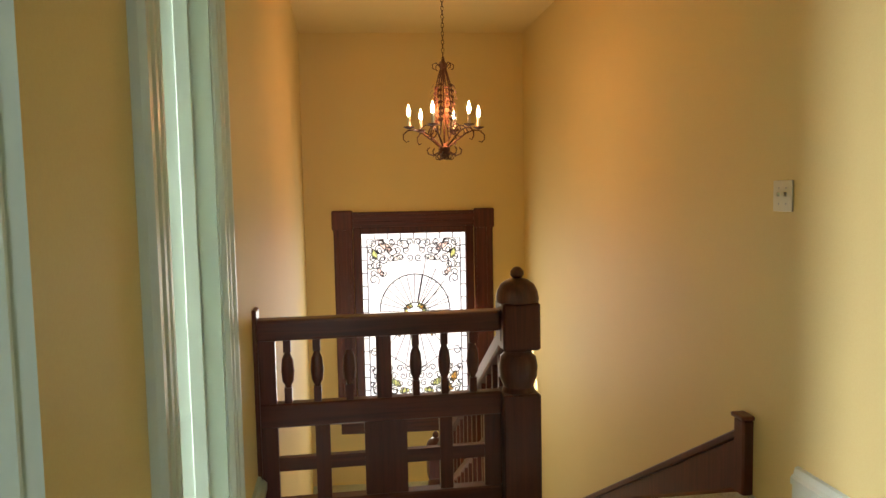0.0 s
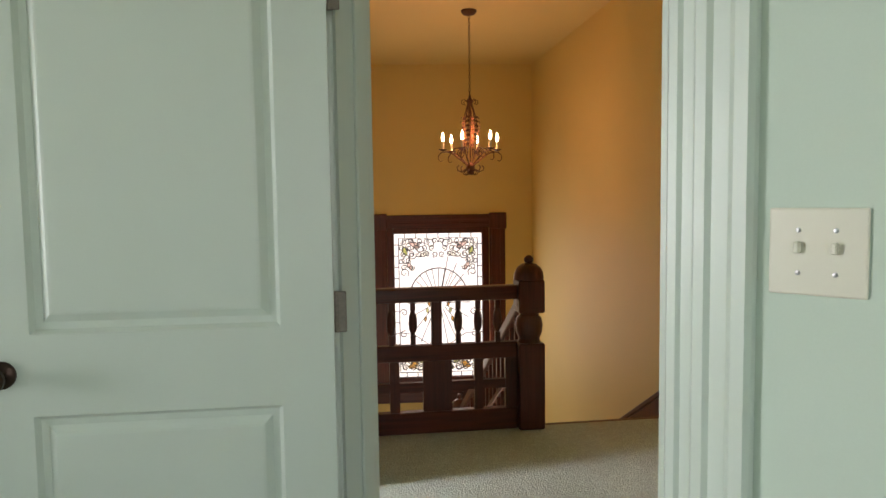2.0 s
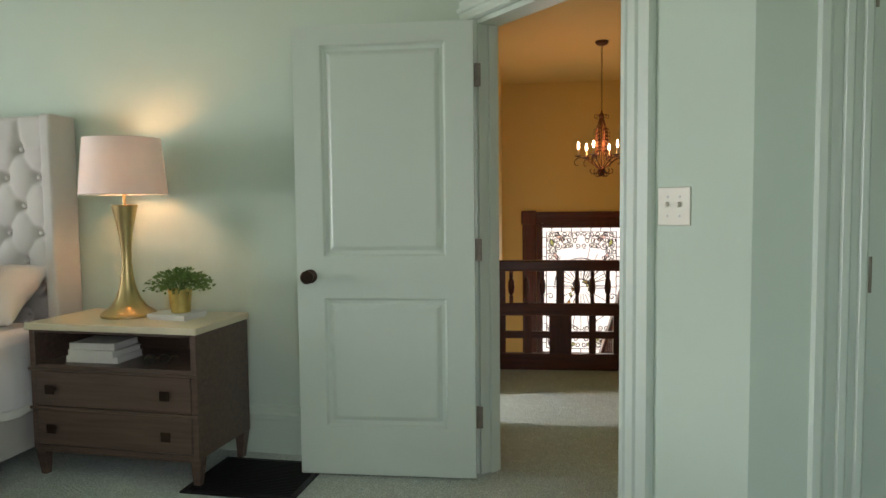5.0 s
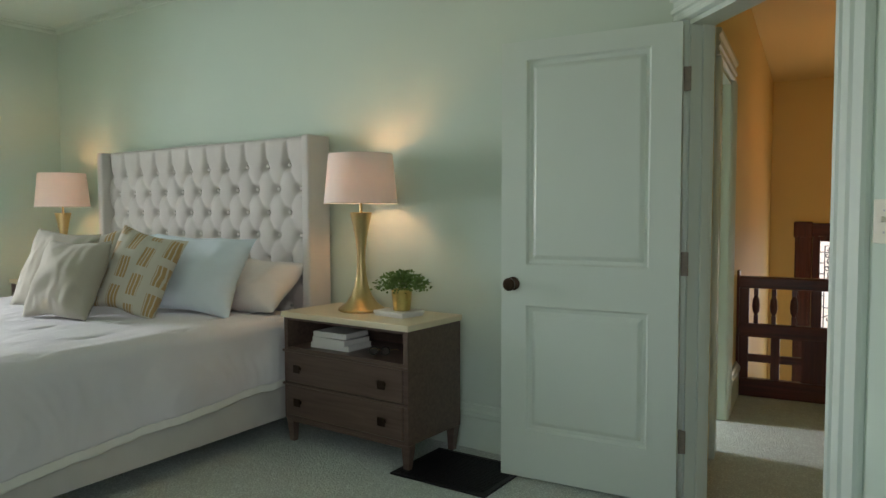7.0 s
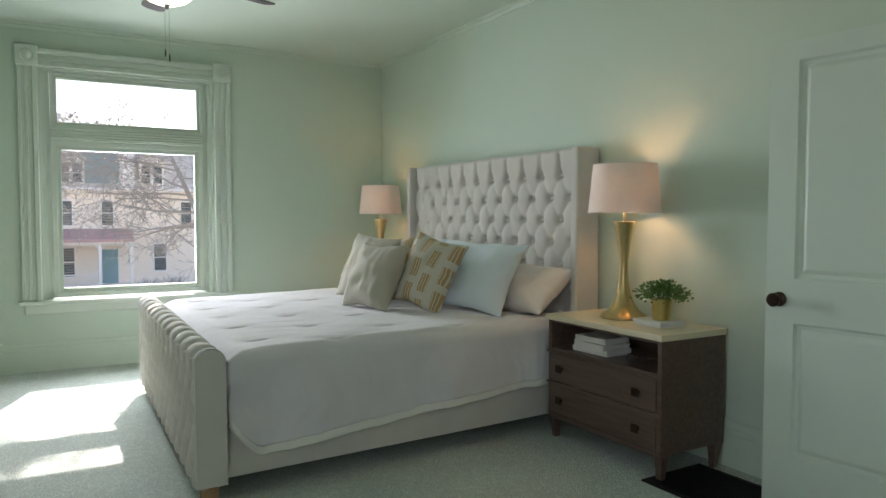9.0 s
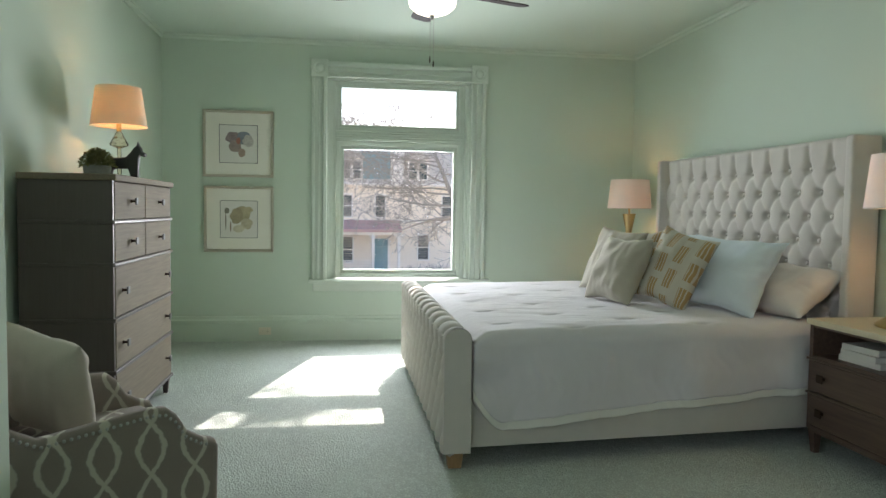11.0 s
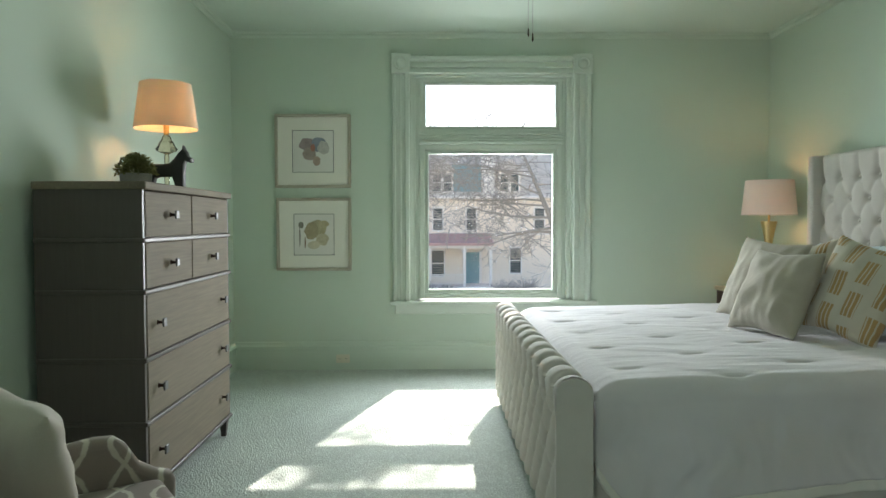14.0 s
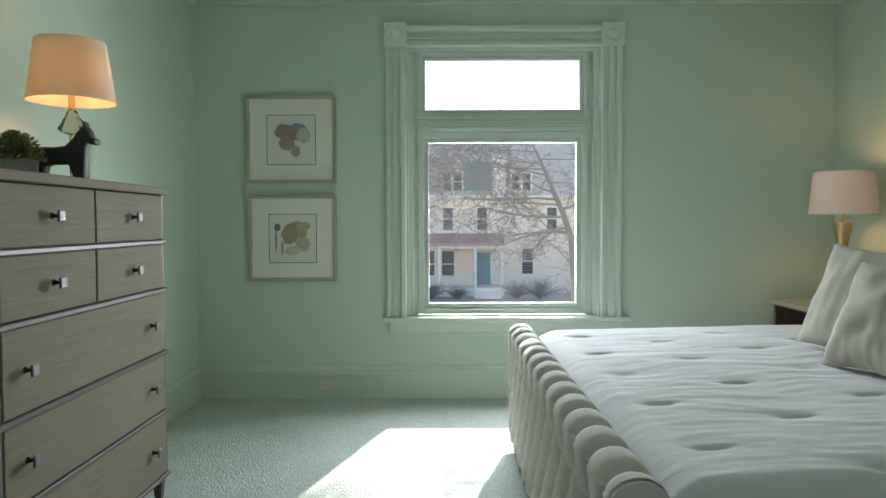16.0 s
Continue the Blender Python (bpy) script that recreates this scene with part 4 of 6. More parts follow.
def potted_plant(name, label, m, pot_prof, pot_mat, pot_label, leaf_mat, spread, rise, z0, count, size, seed):
    g = thing(name, label, "plant", m)
    part("pot", lathe(bmesh.new(), pot_prof, 40), pot_mat, g, pot_label, smooth=35)
    rnd = random.Random(seed)
    bm = bmesh.new()
    for _ in range(26):
        a, e = rnd.uniform(0, 2 * math.pi), rnd.uniform(0.2, 1.4)
        p0 = Vector((0, 0, z0 - 0.02))
        p2 = Vector((spread * math.cos(a) * math.cos(e), spread * math.sin(a) * math.cos(e), z0 + rise * math.sin(e)))
        tube(bm, [p0, (p0 + p2) / 2 + Vector((0, 0, 0.02)), p2], 0.0012, 4)
    part("stems", bm, leaf_mat, g)
    bm = bmesh.new()
    leaves(bm, count, 0, 0, z0, spread, rise, size, seed)
    part("foliage", bm, leaf_mat, g)
    return g


box_ob = thing("keepsake_box", "thin cream box lying under the potted plant", "box", pose(-1.985, 0.375, 0.722, 0, 0, -4))
part("lid", boxed(-0.105, 0.105, -0.085, 0.085, 0.012, 0.028, bevel=0.002), M_PAPER, box_ob)
part("base", boxed(-0.100, 0.100, -0.080, 0.080, 0.0, 0.012), M_PAPER, box_ob)
potted_plant("potted_plant", "green herb in a small gold pot on the nightstand", pose(-1.965, 0.375, 0.750),
             [(0.040, 0), (0.044, 0.002), (0.054, 0.105), (0.056, 0.112), (0.050, 0.112), (0.047, 0.095), (0.002, 0.094)], M_GOLDPOT, "shiny gold cylinder pot", M_LEAF, 0.155, 0.085, 0.118, 800, 0.020, 5)


def book(w, d, t, label, m):
    g = thing("book", label, "book", m, "books in the nightstand")
    part("pages", boxed(0.004, w - 0.004, 0.004, d - 0.002, 0.004, t - 0.004), M_PAPER, g)
    bm = bmesh.new()
    box(bm, 0, w, 0, d, 0, 0.003), box(bm, 0, w, 0, d, t - 0.003, t), box(bm, 0, w, 0, 0.004, 0.003, t - 0.003)
    part("cover", bm, M_PAPER, g, "white cloth cover")


for k, (dx, tw) in enumerate(((0.0, 2), (0.012, -3), (0.02, 4))):
    book(0.27 - 0.02 * k, 0.19, 0.030, "white hardback book lying in a stack", NS1 @ pose(0.145 + dx, 0.06, 0.5285 + 0.0305 * k, 0, 0, tw))
spec = thing("eyeglasses", "dark-rimmed eyeglasses resting in the nightstand cubby", "eyeglasses", NS1 @ pose(0.60, 0.10, 0.529, 0, 0, 20))
for s in (-1, 1):
    ring = [(s * 0.032 + 0.024 * math.cos(a), 0.004 + 0.008 * math.sin(a), 0.024 + 0.020 * math.sin(a)) for a in [2 * math.pi * k / 16 for k in range(17)]]
    rim = part("rim", tube(bmesh.new(), ring, 0.0022, 6), M_BLACK, spec)
    part("lens", lathe(bmesh.new(), [(0.0, 0), (0.023, 0.0005), (0.023, 0.0015), (0.0, 0.002)], 20, cap=False), M_PANE, rim, at=pose(s * 0.032, 0.004, 0.024, 68))
    part("temple", tube(bmesh.new(), [(s * 0.057, 0.004, 0.030), (s * 0.060, 0.09, 0.018), (s * 0.058, 0.13, 0.004)], 0.0018, 6), M_BRASS, spec)
part("bridge", tube(bmesh.new(), [(-0.009, 0.004, 0.026), (0, 0.003, 0.030), (0.009, 0.004, 0.026)], 0.002, 6), M_BRASS, spec)

# ---- bedroom: floor register, switch, outlet ----
reg = thing("floor_register", "flat black iron floor register beside the nightstand", "floor vent", pose(-1.555, 0.315, 0.0, 0, 0, 2.5))
bm = bmesh.new()
for x0, x1, y0, y1 in ((-0.265, 0.265, -0.215, -0.185), (-0.265, 0.265, 0.185, 0.215), (-0.265, -0.235, -0.185, 0.185), (0.235, 0.265, -0.185, 0.185)):
    box(bm, x0, x1, y0, y1, 0.0, 0.010, bevel=0.003)
part("frame", bm, M_BLACK, reg)
part("backing", boxed(-0.24, 0.24, -0.19, 0.19, 0.0005, 0.003), M_BLACK, reg)
slat = boxed(-0.236, 0.236, -0.003, 0.003, 0.002, 0.008)
s0 = part("slat", slat, M_BLACK, reg)
s0.location.y = -0.176
for k in range(1, 23):
    o = s0.copy()
    scene.collection.objects.link(o)
    o.location.y = -0.176 + 0.016 * k


def wall_plate(name, w, h, m, label, category, toggles):
    """Plate flat on a wall: local x across, z up, -y out."""
    g = thing(name, label, category, m)
    part("plate", boxed(-w / 2, w / 2, -0.006, 0, -h / 2, h / 2, bevel=0.003, seg=2), M_PLASTIC, g)
    for x in toggles:
        part("toggle", boxed(x - 0.004, x + 0.004, -0.018, -0.005, -0.002, 0.014, bevel=0.002), M_PLASTIC, g)
        for z in (-0.030, 0.030):
            part("screw", lathe(bmesh.new(), [(0.0035, 0), (0.0035, 0.001), (0.001, 0.0015)], 10), M_CHROME, g, at=pose(x, -0.006, z, 90))
    return g


wall_plate("light_switch", 0.127, 0.122, DIAG @ pose(1.295, 0, 1.233), "ivory double switch plate by the bedroom door", "light switch", (-0.024, 0.024))
out = wall_plate("wall_outlet", 0.115, 0.072, pose(-5.969, -3.07, 0.098, 0, 0, 90), "ivory wall outlet on the baseboard", "outlet", ())
for x in (-0.028, 0.028):
    s = part("socket_face", lathe(bmesh.new(), [(0.017, 0), (0.017, 0.002), (0.002, 0.002)], 20), M_PLASTIC, out, at=pose(x, -0.006, 0, 90))
    part("slot", boxed(-0.006, -0.004, -0.005, 0.005, 0.0, 0.003), M_BLACK, s)
    part("slot", boxed(0.004, 0.006, -0.005, 0.005, 0.0, 0.003), M_BLACK, s)


# ---- bedroom: dresser and what stands on it ----
DR = pose(-4.175, -3.505, 0, 0, 0, 0)          # local x along the front, y 0 at the front and back towards -y
dresser = thing("dresser", "tall grey-brown wood dresser with seven drawers and square pulls", "dresser", DR)
DW, DD = 1.21, 0.455
part("top", boxed(-0.012, DW + 0.012, -DD, 0.016, 1.397, 1.430, bevel=0.004), M_DRESSER, dresser)
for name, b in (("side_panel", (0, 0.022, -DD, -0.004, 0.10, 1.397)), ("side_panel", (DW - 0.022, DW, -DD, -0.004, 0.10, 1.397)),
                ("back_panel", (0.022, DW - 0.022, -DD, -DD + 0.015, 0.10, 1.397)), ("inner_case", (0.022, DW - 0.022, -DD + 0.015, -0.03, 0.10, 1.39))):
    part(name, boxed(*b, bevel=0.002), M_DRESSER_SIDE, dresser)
ROWS_Z = [(1.198, 1.392), (0.980, 1.174), (0.693, 0.955), (0.423, 0.668), (0.130, 0.398)]
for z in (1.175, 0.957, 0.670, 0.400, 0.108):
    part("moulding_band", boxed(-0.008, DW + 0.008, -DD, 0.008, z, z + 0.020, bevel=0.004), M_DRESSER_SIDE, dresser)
for r, (z0, z1) in enumerate(ROWS_Z):
    spans = [(0.022, DW / 2 - 0.003 + 0.02), (DW / 2 + 0.003 + 0.02, DW - 0.022)] if r < 2 else [(0.022, DW - 0.022)]
    for x0, x1 in spans:
        d = part("drawer", boxed(x0 + 0.002, x1 - 0.002, -0.03, 0.0, z0, z1, bevel=0.003), M_DRESSER, dresser)
        xs = [(x0 + x1) / 2] if r < 2 else [0.165, DW - 0.135]
        for x in xs:
            zc = (z0 + z1) / 2
            bm = bmesh.new()
            lathe(bm, [(0.012, 0), (0.007, 0.006), (0.006, 0.020), (0.010, 0.026)], 14)
            pull = part("pull", bm, M_BRONZE, d, "dark bronze pull with a bright square face", smooth=35, at=pose(x, 0.0, zc, -90))
            bm = boxed(-0.019, 0.019, -0.019, 0.019, 0.026, 0.035, bevel=0.003)
            part("pull_face", bm, M_PEWTER, d, "square brushed metal face", at=pose(x, 0.0, zc, -90))
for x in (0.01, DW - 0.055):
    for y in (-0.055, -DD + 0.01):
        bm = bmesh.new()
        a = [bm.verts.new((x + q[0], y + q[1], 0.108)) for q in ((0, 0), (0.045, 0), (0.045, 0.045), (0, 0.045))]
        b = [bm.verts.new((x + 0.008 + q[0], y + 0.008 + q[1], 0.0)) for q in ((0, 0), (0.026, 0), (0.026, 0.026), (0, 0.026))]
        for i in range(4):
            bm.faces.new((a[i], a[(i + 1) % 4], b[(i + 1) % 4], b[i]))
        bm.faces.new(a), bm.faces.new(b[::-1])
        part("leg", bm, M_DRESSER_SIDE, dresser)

dl = thing("table_lamp", "cut-glass table lamp with warm cream shade, lit, on the dresser", "lamp", pose(-3.83, -3.73, 1.430))
part("foot", lathe(bmesh.new(), [(0.060, 0), (0.062, 0.006), (0.050, 0.012), (0.012, 0.020)], 32), M_CRYSTAL, dl, smooth=35)
part("stem", lathe(bmesh.new(), [(0.010, 0.02), (0.014, 0.06), (0.010, 0.12), (0.013, 0.17), (0.010, 0.20)], 16), M_CRYSTAL, dl, "clear glass stem", smooth=35)
bm = bmesh.new()
facets = [(0.012, 0.195), (0.050, 0.212), (0.056, 0.225), (0.044, 0.240), (0.038, 0.258), (0.026, 0.272), (0.022, 0.288), (0.012, 0.300)]
lathe(bm, facets, 10)
part("crystal", bm, M_CRYSTAL, dl, "faceted cut-glass bell")
part("socket", lathe(bmesh.new(), [(0.012, 0.298), (0.014, 0.30), (0.014, 0.375), (0.008, 0.38)], 16), M_BRASS, dl, "copper socket", smooth=35)
part("bulb", lathe(bmesh.new(), [(0.010, 0.378), (0.014, 0.395), (0.028, 0.43), (0.026, 0.46), (0.003, 0.48)], 18), M_BULB, dl, "lit warm bulb", smooth=60)
M_SHADE2 = shade_cloth("warm_lamp_shade", (0.84, 0.74, 0.60), 0.30)
bm = lathe(bmesh.new(), [(0.165, 0.330), (0.131, 0.570), (0.128, 0.570), (0.162, 0.330), (0.165, 0.330)], 64, cap=False)
bmesh.ops.remove_doubles(bm, verts=bm.verts[:], dist=0.0004)
part("shade", bm, M_SHADE2, dl, "warm cream empire shade, lit from within", smooth=35)
for k in range(3):
    a = 2 * math.pi * k / 3
    part("spider_arm", tube(bmesh.new(), [(0, 0, 0.555), (0.130 * math.cos(a), 0.130 * math.sin(a), 0.565)], 0.002, 6), M_BRASS, dl)
part("harp", tube(bmesh.new(), [(0.018, 0, 0.37), (0.045, 0, 0.42), (0.045, 0, 0.50), (0, 0, 0.556), (-0.045, 0, 0.50), (-0.045, 0, 0.42), (-0.018, 0, 0.37)], 0.0022, 6), M_BRASS, dl)
lamp("dresser_light", "POINT", pose(-3.83, -3.73, 1.86), LAMP_WATTS * 0.65, (1.0, 0.33, 0.12), 0.035)

potted_plant("potted_plant", "olive-green bushy herb in a grey stone pot on the dresser", pose(-3.46, -3.74, 1.430),
             [(0.066, 0), (0.070, 0.004), (0.074, 0.060), (0.070, 0.066), (0.060, 0.066), (0.058, 0.052), (0.002, 0.050)], M_STONEPOT, "low grey stone bowl", M_LEAF2, 0.095, 0.088, 0.068, 1100, 0.018, 9)

horse = bmesh.new()
side = [(-0.125, 0.0), (-0.128, 0.06), (-0.120, 0.105), (-0.108, 0.128), (-0.080, 0.140), (-0.03, 0.138), (0.02, 0.145), (0.050, 0.175), (0.070, 0.205), (0.092, 0.225),
        (0.098, 0.248), (0.108, 0.226), (0.122, 0.210), (0.128, 0.185), (0.150, 0.172), (0.148, 0.152), (0.128, 0.150), (0.112, 0.158), (0.106, 0.135), (0.102, 0.09), (0.100, 0.0),
        (0.052, 0.0), (0.046, 0.055), (0.030, 0.066), (-0.040, 0.066), (-0.062, 0.058), (-0.078, 0.0)]
nh = len(side)
layers = []
for off, inset in ((-0.036, 0.010), (-0.030, 0.003), (-0.018, 0.0), (0.018, 0.0), (0.030, 0.003), (0.036, 0.010)):
    ring = []
    for i, (u, v) in enumerate(side):
        d0 = Vector((side[i][0] - side[i - 1][0], side[i][1] - side[i - 1][1])).normalized()
        d1 = Vector((side[(i + 1) % nh][0] - u, side[(i + 1) % nh][1] - v)).normalized()
        nrm = (Vector((d0.y, -d0.x)) + Vector((d1.y, -d1.x))) * 0.5
        ring.append(horse.verts.new((u + nrm.x * inset, off, max(0.0, v + nrm.y * inset))))
    layers.append(ring)
for p, q in zip(layers, layers[1:]):
    for i in range(nh):
        horse.faces.new((p[i], p[(i + 1) % nh], q[(i + 1) % nh], q[i]))
caps = [horse.faces.new(layers[0][::-1]), horse.faces.new(layers[-1])]
bmesh.ops.triangulate(horse, faces=caps)
bmesh.ops.scale(horse, vec=(0.85, 0.85, 0.87), verts=horse.verts[:])
hs = part("horse_figurine", horse, M_HORSE, None, smooth=40, at=pose(-3.58, -3.635, 1.430, 0, 0, 96))
tagged(hs, "dark painted carved wooden horse standing on the dresser", "figurine")


# ---- bedroom: pictures ----
def framed_print(y0, y1, z0, z1, blots, label, seed):
    g = thing("framed_print", label, "picture", pose(-6.0, 0, 0, 0, 0, 90), "framed prints on the wall")
    f = 0.024
    bm = bmesh.new()
    for a0, a1, b0, b1 in ((y0, y1, z0, z0 + f), (y0, y1, z1 - f, z1), (y0, y0 + f, z0 + f, z1 - f), (y1 - f, y1, z0 + f, z1 - f)):
        box(bm, a0, a1, -0.038, -0.004, b0, b1, bevel=0.004)
    part("frame", bm, M_FRAME, g, "thin champagne wood frame")
    part("mat", boxed(y0 + f, y1 - f, -0.016, -0.006, z0 + f, z1 - f), M_MAT, g, "wide cream mat")
    iy0, iy1, iz0, iz1 = y0 + 0.145, y1 - 0.145, z0 + 0.13, z1 - 0.135
    pr = part("print", boxed(iy0, iy1, -0.0178, -0.0162, iz0, iz1), M_PAPER, g)
    bm = bmesh.new()
    e = 0.004
    for a0, a1, b0, b1 in ((iy0, iy1, iz0, iz0 + e), (iy0, iy1, iz1 - e, iz1), (iy0, iy0 + e, iz0 + e, iz1 - e), (iy1 - e, iy1, iz0 + e, iz1 - e)):
        box(bm, a0, a1, -0.0190, -0.0179, b0, b1)
    part("inner_line", bm, M_HORSE, pr, "thin dark line round the print")
    for k, (cy, cz, r, q, col) in enumerate(blots):
        bm = bmesh.new()
        n = 26
        pts = []
        for i in range(n):
            a = 2 * math.pi * i / n
            rr = r * (1 + 0.22 * noise.noise(Vector((math.cos(a) * 1.6 + seed + k, math.sin(a) * 1.6, k))))
            pts.append((cy + rr * math.cos(a), cz + rr * q * math.sin(a)))
        prism(bm, pts, Matrix(((1, 0, 0, (iy0 + iy1) / 2), (0, 0, -1, -0.0180 - 0.0002 * k), (0, 1, 0, (iz0 + iz1) / 2), (0, 0, 0, 1))), 0.0001)
        m = "wash_%s" % k + label[-4:]
        part("brush_wash", bm, material(m, col, 0.9, vary=0.35, scale=18, bump=0), pr)


framed_print(-3.632, -2.993, 1.552, 2.172, [(-0.05, 0.06, 0.065, 0.9, (0.30, 0.24, 0.24)), (0.05, 0.06, 0.065, 0.9, (0.24, 0.27, 0.32)), (0.09, 0.03, 0.05, 1.1, (0.52, 0.50, 0.47)),
             (-0.03, -0.02, 0.055, 1.0, (0.36, 0.29, 0.26)), (0.03, -0.08, 0.033, 1.2, (0.44, 0.33, 0.27)), (0.0, 0.03, 0.02, 1.6, (0.42, 0.18, 0.14))],
             "framed abstract flower print in grey and rust, upper of two", 11)
framed_print(-3.626, -2.993, 0.851, 1.468, [(0.02, 0.05, 0.085, 0.9, (0.44, 0.39, 0.25)), (-0.02, 0.03, 0.06, 1.2, (0.36, 0.31, 0.20)), (0.07, -0.04, 0.055, 0.9, (0.55, 0.50, 0.36)),
             (0.08, 0.09, 0.045, 0.7, (0.48, 0.42, 0.27)), (0.0, -0.09, 0.05, 0.7, (0.58, 0.54, 0.42)), (-0.11, 0.08, 0.022, 1.3, (0.20, 0.20, 0.16)), (-0.12, -0.02, 0.006, 13, (0.24, 0.22, 0.18)), (-0.075, -0.07, 0.006, 8, (0.28, 0.20, 0.14))],
             "framed abstract flower print in ochre, lower of two", 12)


# ---- bedroom: armchair ----
def trellis():
    """Taupe cloth with a cream ogee lattice."""
    m = linen("trellis_upholstery", (0.270, 0.228, 0.202), 260, 0.10, 0.1)
    n, l = m.node_tree.nodes, m.node_tree.links
    tc, sep = n.new("ShaderNodeTexCoord"), n.new("ShaderNodeSeparateXYZ")
    l.new(tc.outputs["Object"], sep.inputs[0])

    def math_node(op, a, b=None, c=None):
        k = n.new("ShaderNodeMath")
        k.operation = op
        for i, v in enumerate((a, b, c)):
            if v is None:
                continue
            if isinstance(v, (int, float)):
                k.inputs[i].default_value = v
            else:
                l.new(v, k.inputs[i])
        return k.outputs[0]
    along = math_node("MULTIPLY", math_node("ADD", sep.outputs["Y"], math_node("MULTIPLY", sep.outputs["X"], 0.35)), 2 * math.pi / 0.34)
    up = math_node("MULTIPLY", math_node("ADD", sep.outputs["Z"], math_node("MULTIPLY", sep.outputs["X"], 0.9)), 2 * math.pi / 0.36)
    wob = n.new("ShaderNodeTexNoise")
    wob.inputs["Scale"].default_value = 38
    l.new(tc.outputs["Object"], wob.inputs["Vector"])
    wv = math_node("MULTIPLY", math_node("SUBTRACT", wob.outputs["Fac"], 0.5), 0.35)
    f1 = math_node("ADD", math_node("COSINE", math_node("ADD", along, math_node("MULTIPLY", math_node("SINE", up), 0.9))), wv)
    f2 = math_node("ADD", math_node("COSINE", math_node("SUBTRACT", along, math_node("MULTIPLY", math_node("SINE", up), 0.9))), wv)
    a1, a2 = math_node("ABSOLUTE", f1), math_node("ABSOLUTE", f2)
    lo = math_node("MINIMUM", a1, a2)
    st = n.new("ShaderNodeMapRange")
    st.inputs["From Min"].default_value, st.inputs["From Max"].default_value = 0.13, 0.24
    st.inputs["To Min"].default_value, st.inputs["To Max"].default_value = 1, 0
    l.new(lo, st.inputs["Value"])
    p = n["Principled BSDF"]
    old = p.inputs["Base Color"].links[0].from_socket
    mx = n.new("ShaderNodeMix")
    mx.data_type = "RGBA"
    mx.inputs["B"].default_value = (0.56, 0.53, 0.45, 1)
    l.new(st.outputs[0], mx.inputs["Factor"]), l.new(old, mx.inputs["A"]), l.new(mx.outputs["Result"], p.inputs["Base Color"])
    return m


M_TRELLIS = trellis()
CHAIR = pose(-1.87, -3.42, 0, 0, 0, 34)        # local: faces +y; x across
chair = thing("armchair", "taupe trellis-patterned armchair with nailhead trim and low arms", "armchair", CHAIR)
chair.scale = (0.88, 0.90, 1.0)
arm = [(-0.46, 0.16), (-0.46, 0.86), (-0.40, 0.88), (-0.33, 0.79), (-0.22, 0.595), (-0.10, 0.530), (0.10, 0.548), (0.28, 0.566), (0.345, 0.562), (0.385, 0.532), (0.43, 0.465), (0.49, 0.43), (0.54, 0.415), (0.555, 0.39), (0.55, 0.16)]
for s in (-1, 1):
    x0 = s * 0.375 - 0.045
    bm = bmesh.new()
    prism(bm, arm, Matrix(((0, 0, 1, x0), (1, 0, 0, 0), (0, 1, 0, 0), (0, 0, 0, 1))), 0.09)
    a = part("arm", bm, M_TRELLIS, chair, smooth=50)
    bv = a.modifiers.new("round", "BEVEL")
    bv.width, bv.segments, bv.limit_method, bv.angle_limit = 0.034, 4, "ANGLE", radians(60)
    xo = s * 0.42
    line = [(-0.225, 0.574), (-0.10, 0.511), (0.10, 0.529), (0.28, 0.547), (0.332, 0.542), (0.37, 0.512), (0.415, 0.447), (0.48, 0.412), (0.535, 0.396)]
    lens = [0]
    for p, q in zip(line, line[1:]):
        lens.append(lens[-1] + math.dist(p, q))
    nail = None
    for k in range(int(lens[-1] / 0.024)):
        dd = 0.024 * k
        i = max(j for j in range(len(lens) - 1) if lens[j] <= dd)
        t = (dd - lens[i]) / (lens[i + 1] - lens[i])
        py, pz = line[i][0] + t * (line[i + 1][0] - line[i][0]), line[i][1] + t * (line[i + 1][1] - line[i][1])
        if nail is None:
            nail = part("nailhead", lathe(bmesh.new(), [(0.0065, 0), (0.0055, 0.0025), (0.003, 0.004), (0.0005, 0.0045)], 10), M_CHROME, chair, "bright domed nailhead", smooth=60)
            o = nail
        else:
            o = nail.copy()
            scene.collection.objects.link(o)
        o.matrix_basis = pose(xo, py, pz, 0, 90 * s, 0)
part("seat_rail", boxed(-0.33, 0.33, -0.40, 0.46, 0.18, 0.30, bevel=0.02, seg=2), M_TRELLIS, chair)
bm = boxed(-0.327, 0.327, -0.36, 0.50, 0.30, 0.415, bevel=0.040, seg=4)
part("seat_cushion", bm, M_TRELLIS, chair, smooth=50)
bm = bmesh.new()
prism(bm, [(-0.46, 0.20), (-0.34, 0.30), (-0.38, 0.80), (-0.42, 0.93), (-0.47, 0.95), (-0.51, 0.90), (-0.50, 0.20)], Matrix(((0, 0, 1, -0.335), (1, 0, 0, 0), (0, 1, 0, 0), (0, 0, 0, 1))), 0.67)
b = part("backrest", bm, M_TRELLIS, chair, smooth=40)
bv = b.modifiers.new("round", "BEVEL")
bv.width, bv.segments = 0.025, 3
for sx in (-0.36, 0.36):
    for sy in (-0.42, 0.47):
        bm = bmesh.new()
        tube(bm, [(sx, sy, 0.18), (sx, sy, 0.10), (sx, sy, 0.0)], [0.026, 0.022, 0.014], 12)
        part("leg", bm, M_WALNUT, chair, "tapered dark wood leg")
M_BEIGE = linen("beige_cushion_linen", (0.54, 0.50, 0.43), 280, 0.06)
pillow(0.40, 0.42, 0.19, M_BEIGE, "plump beige linen cushion leaning in the armchair", stand(-1.97, -3.42, 0.412, 13, 238, 9), 21, "")

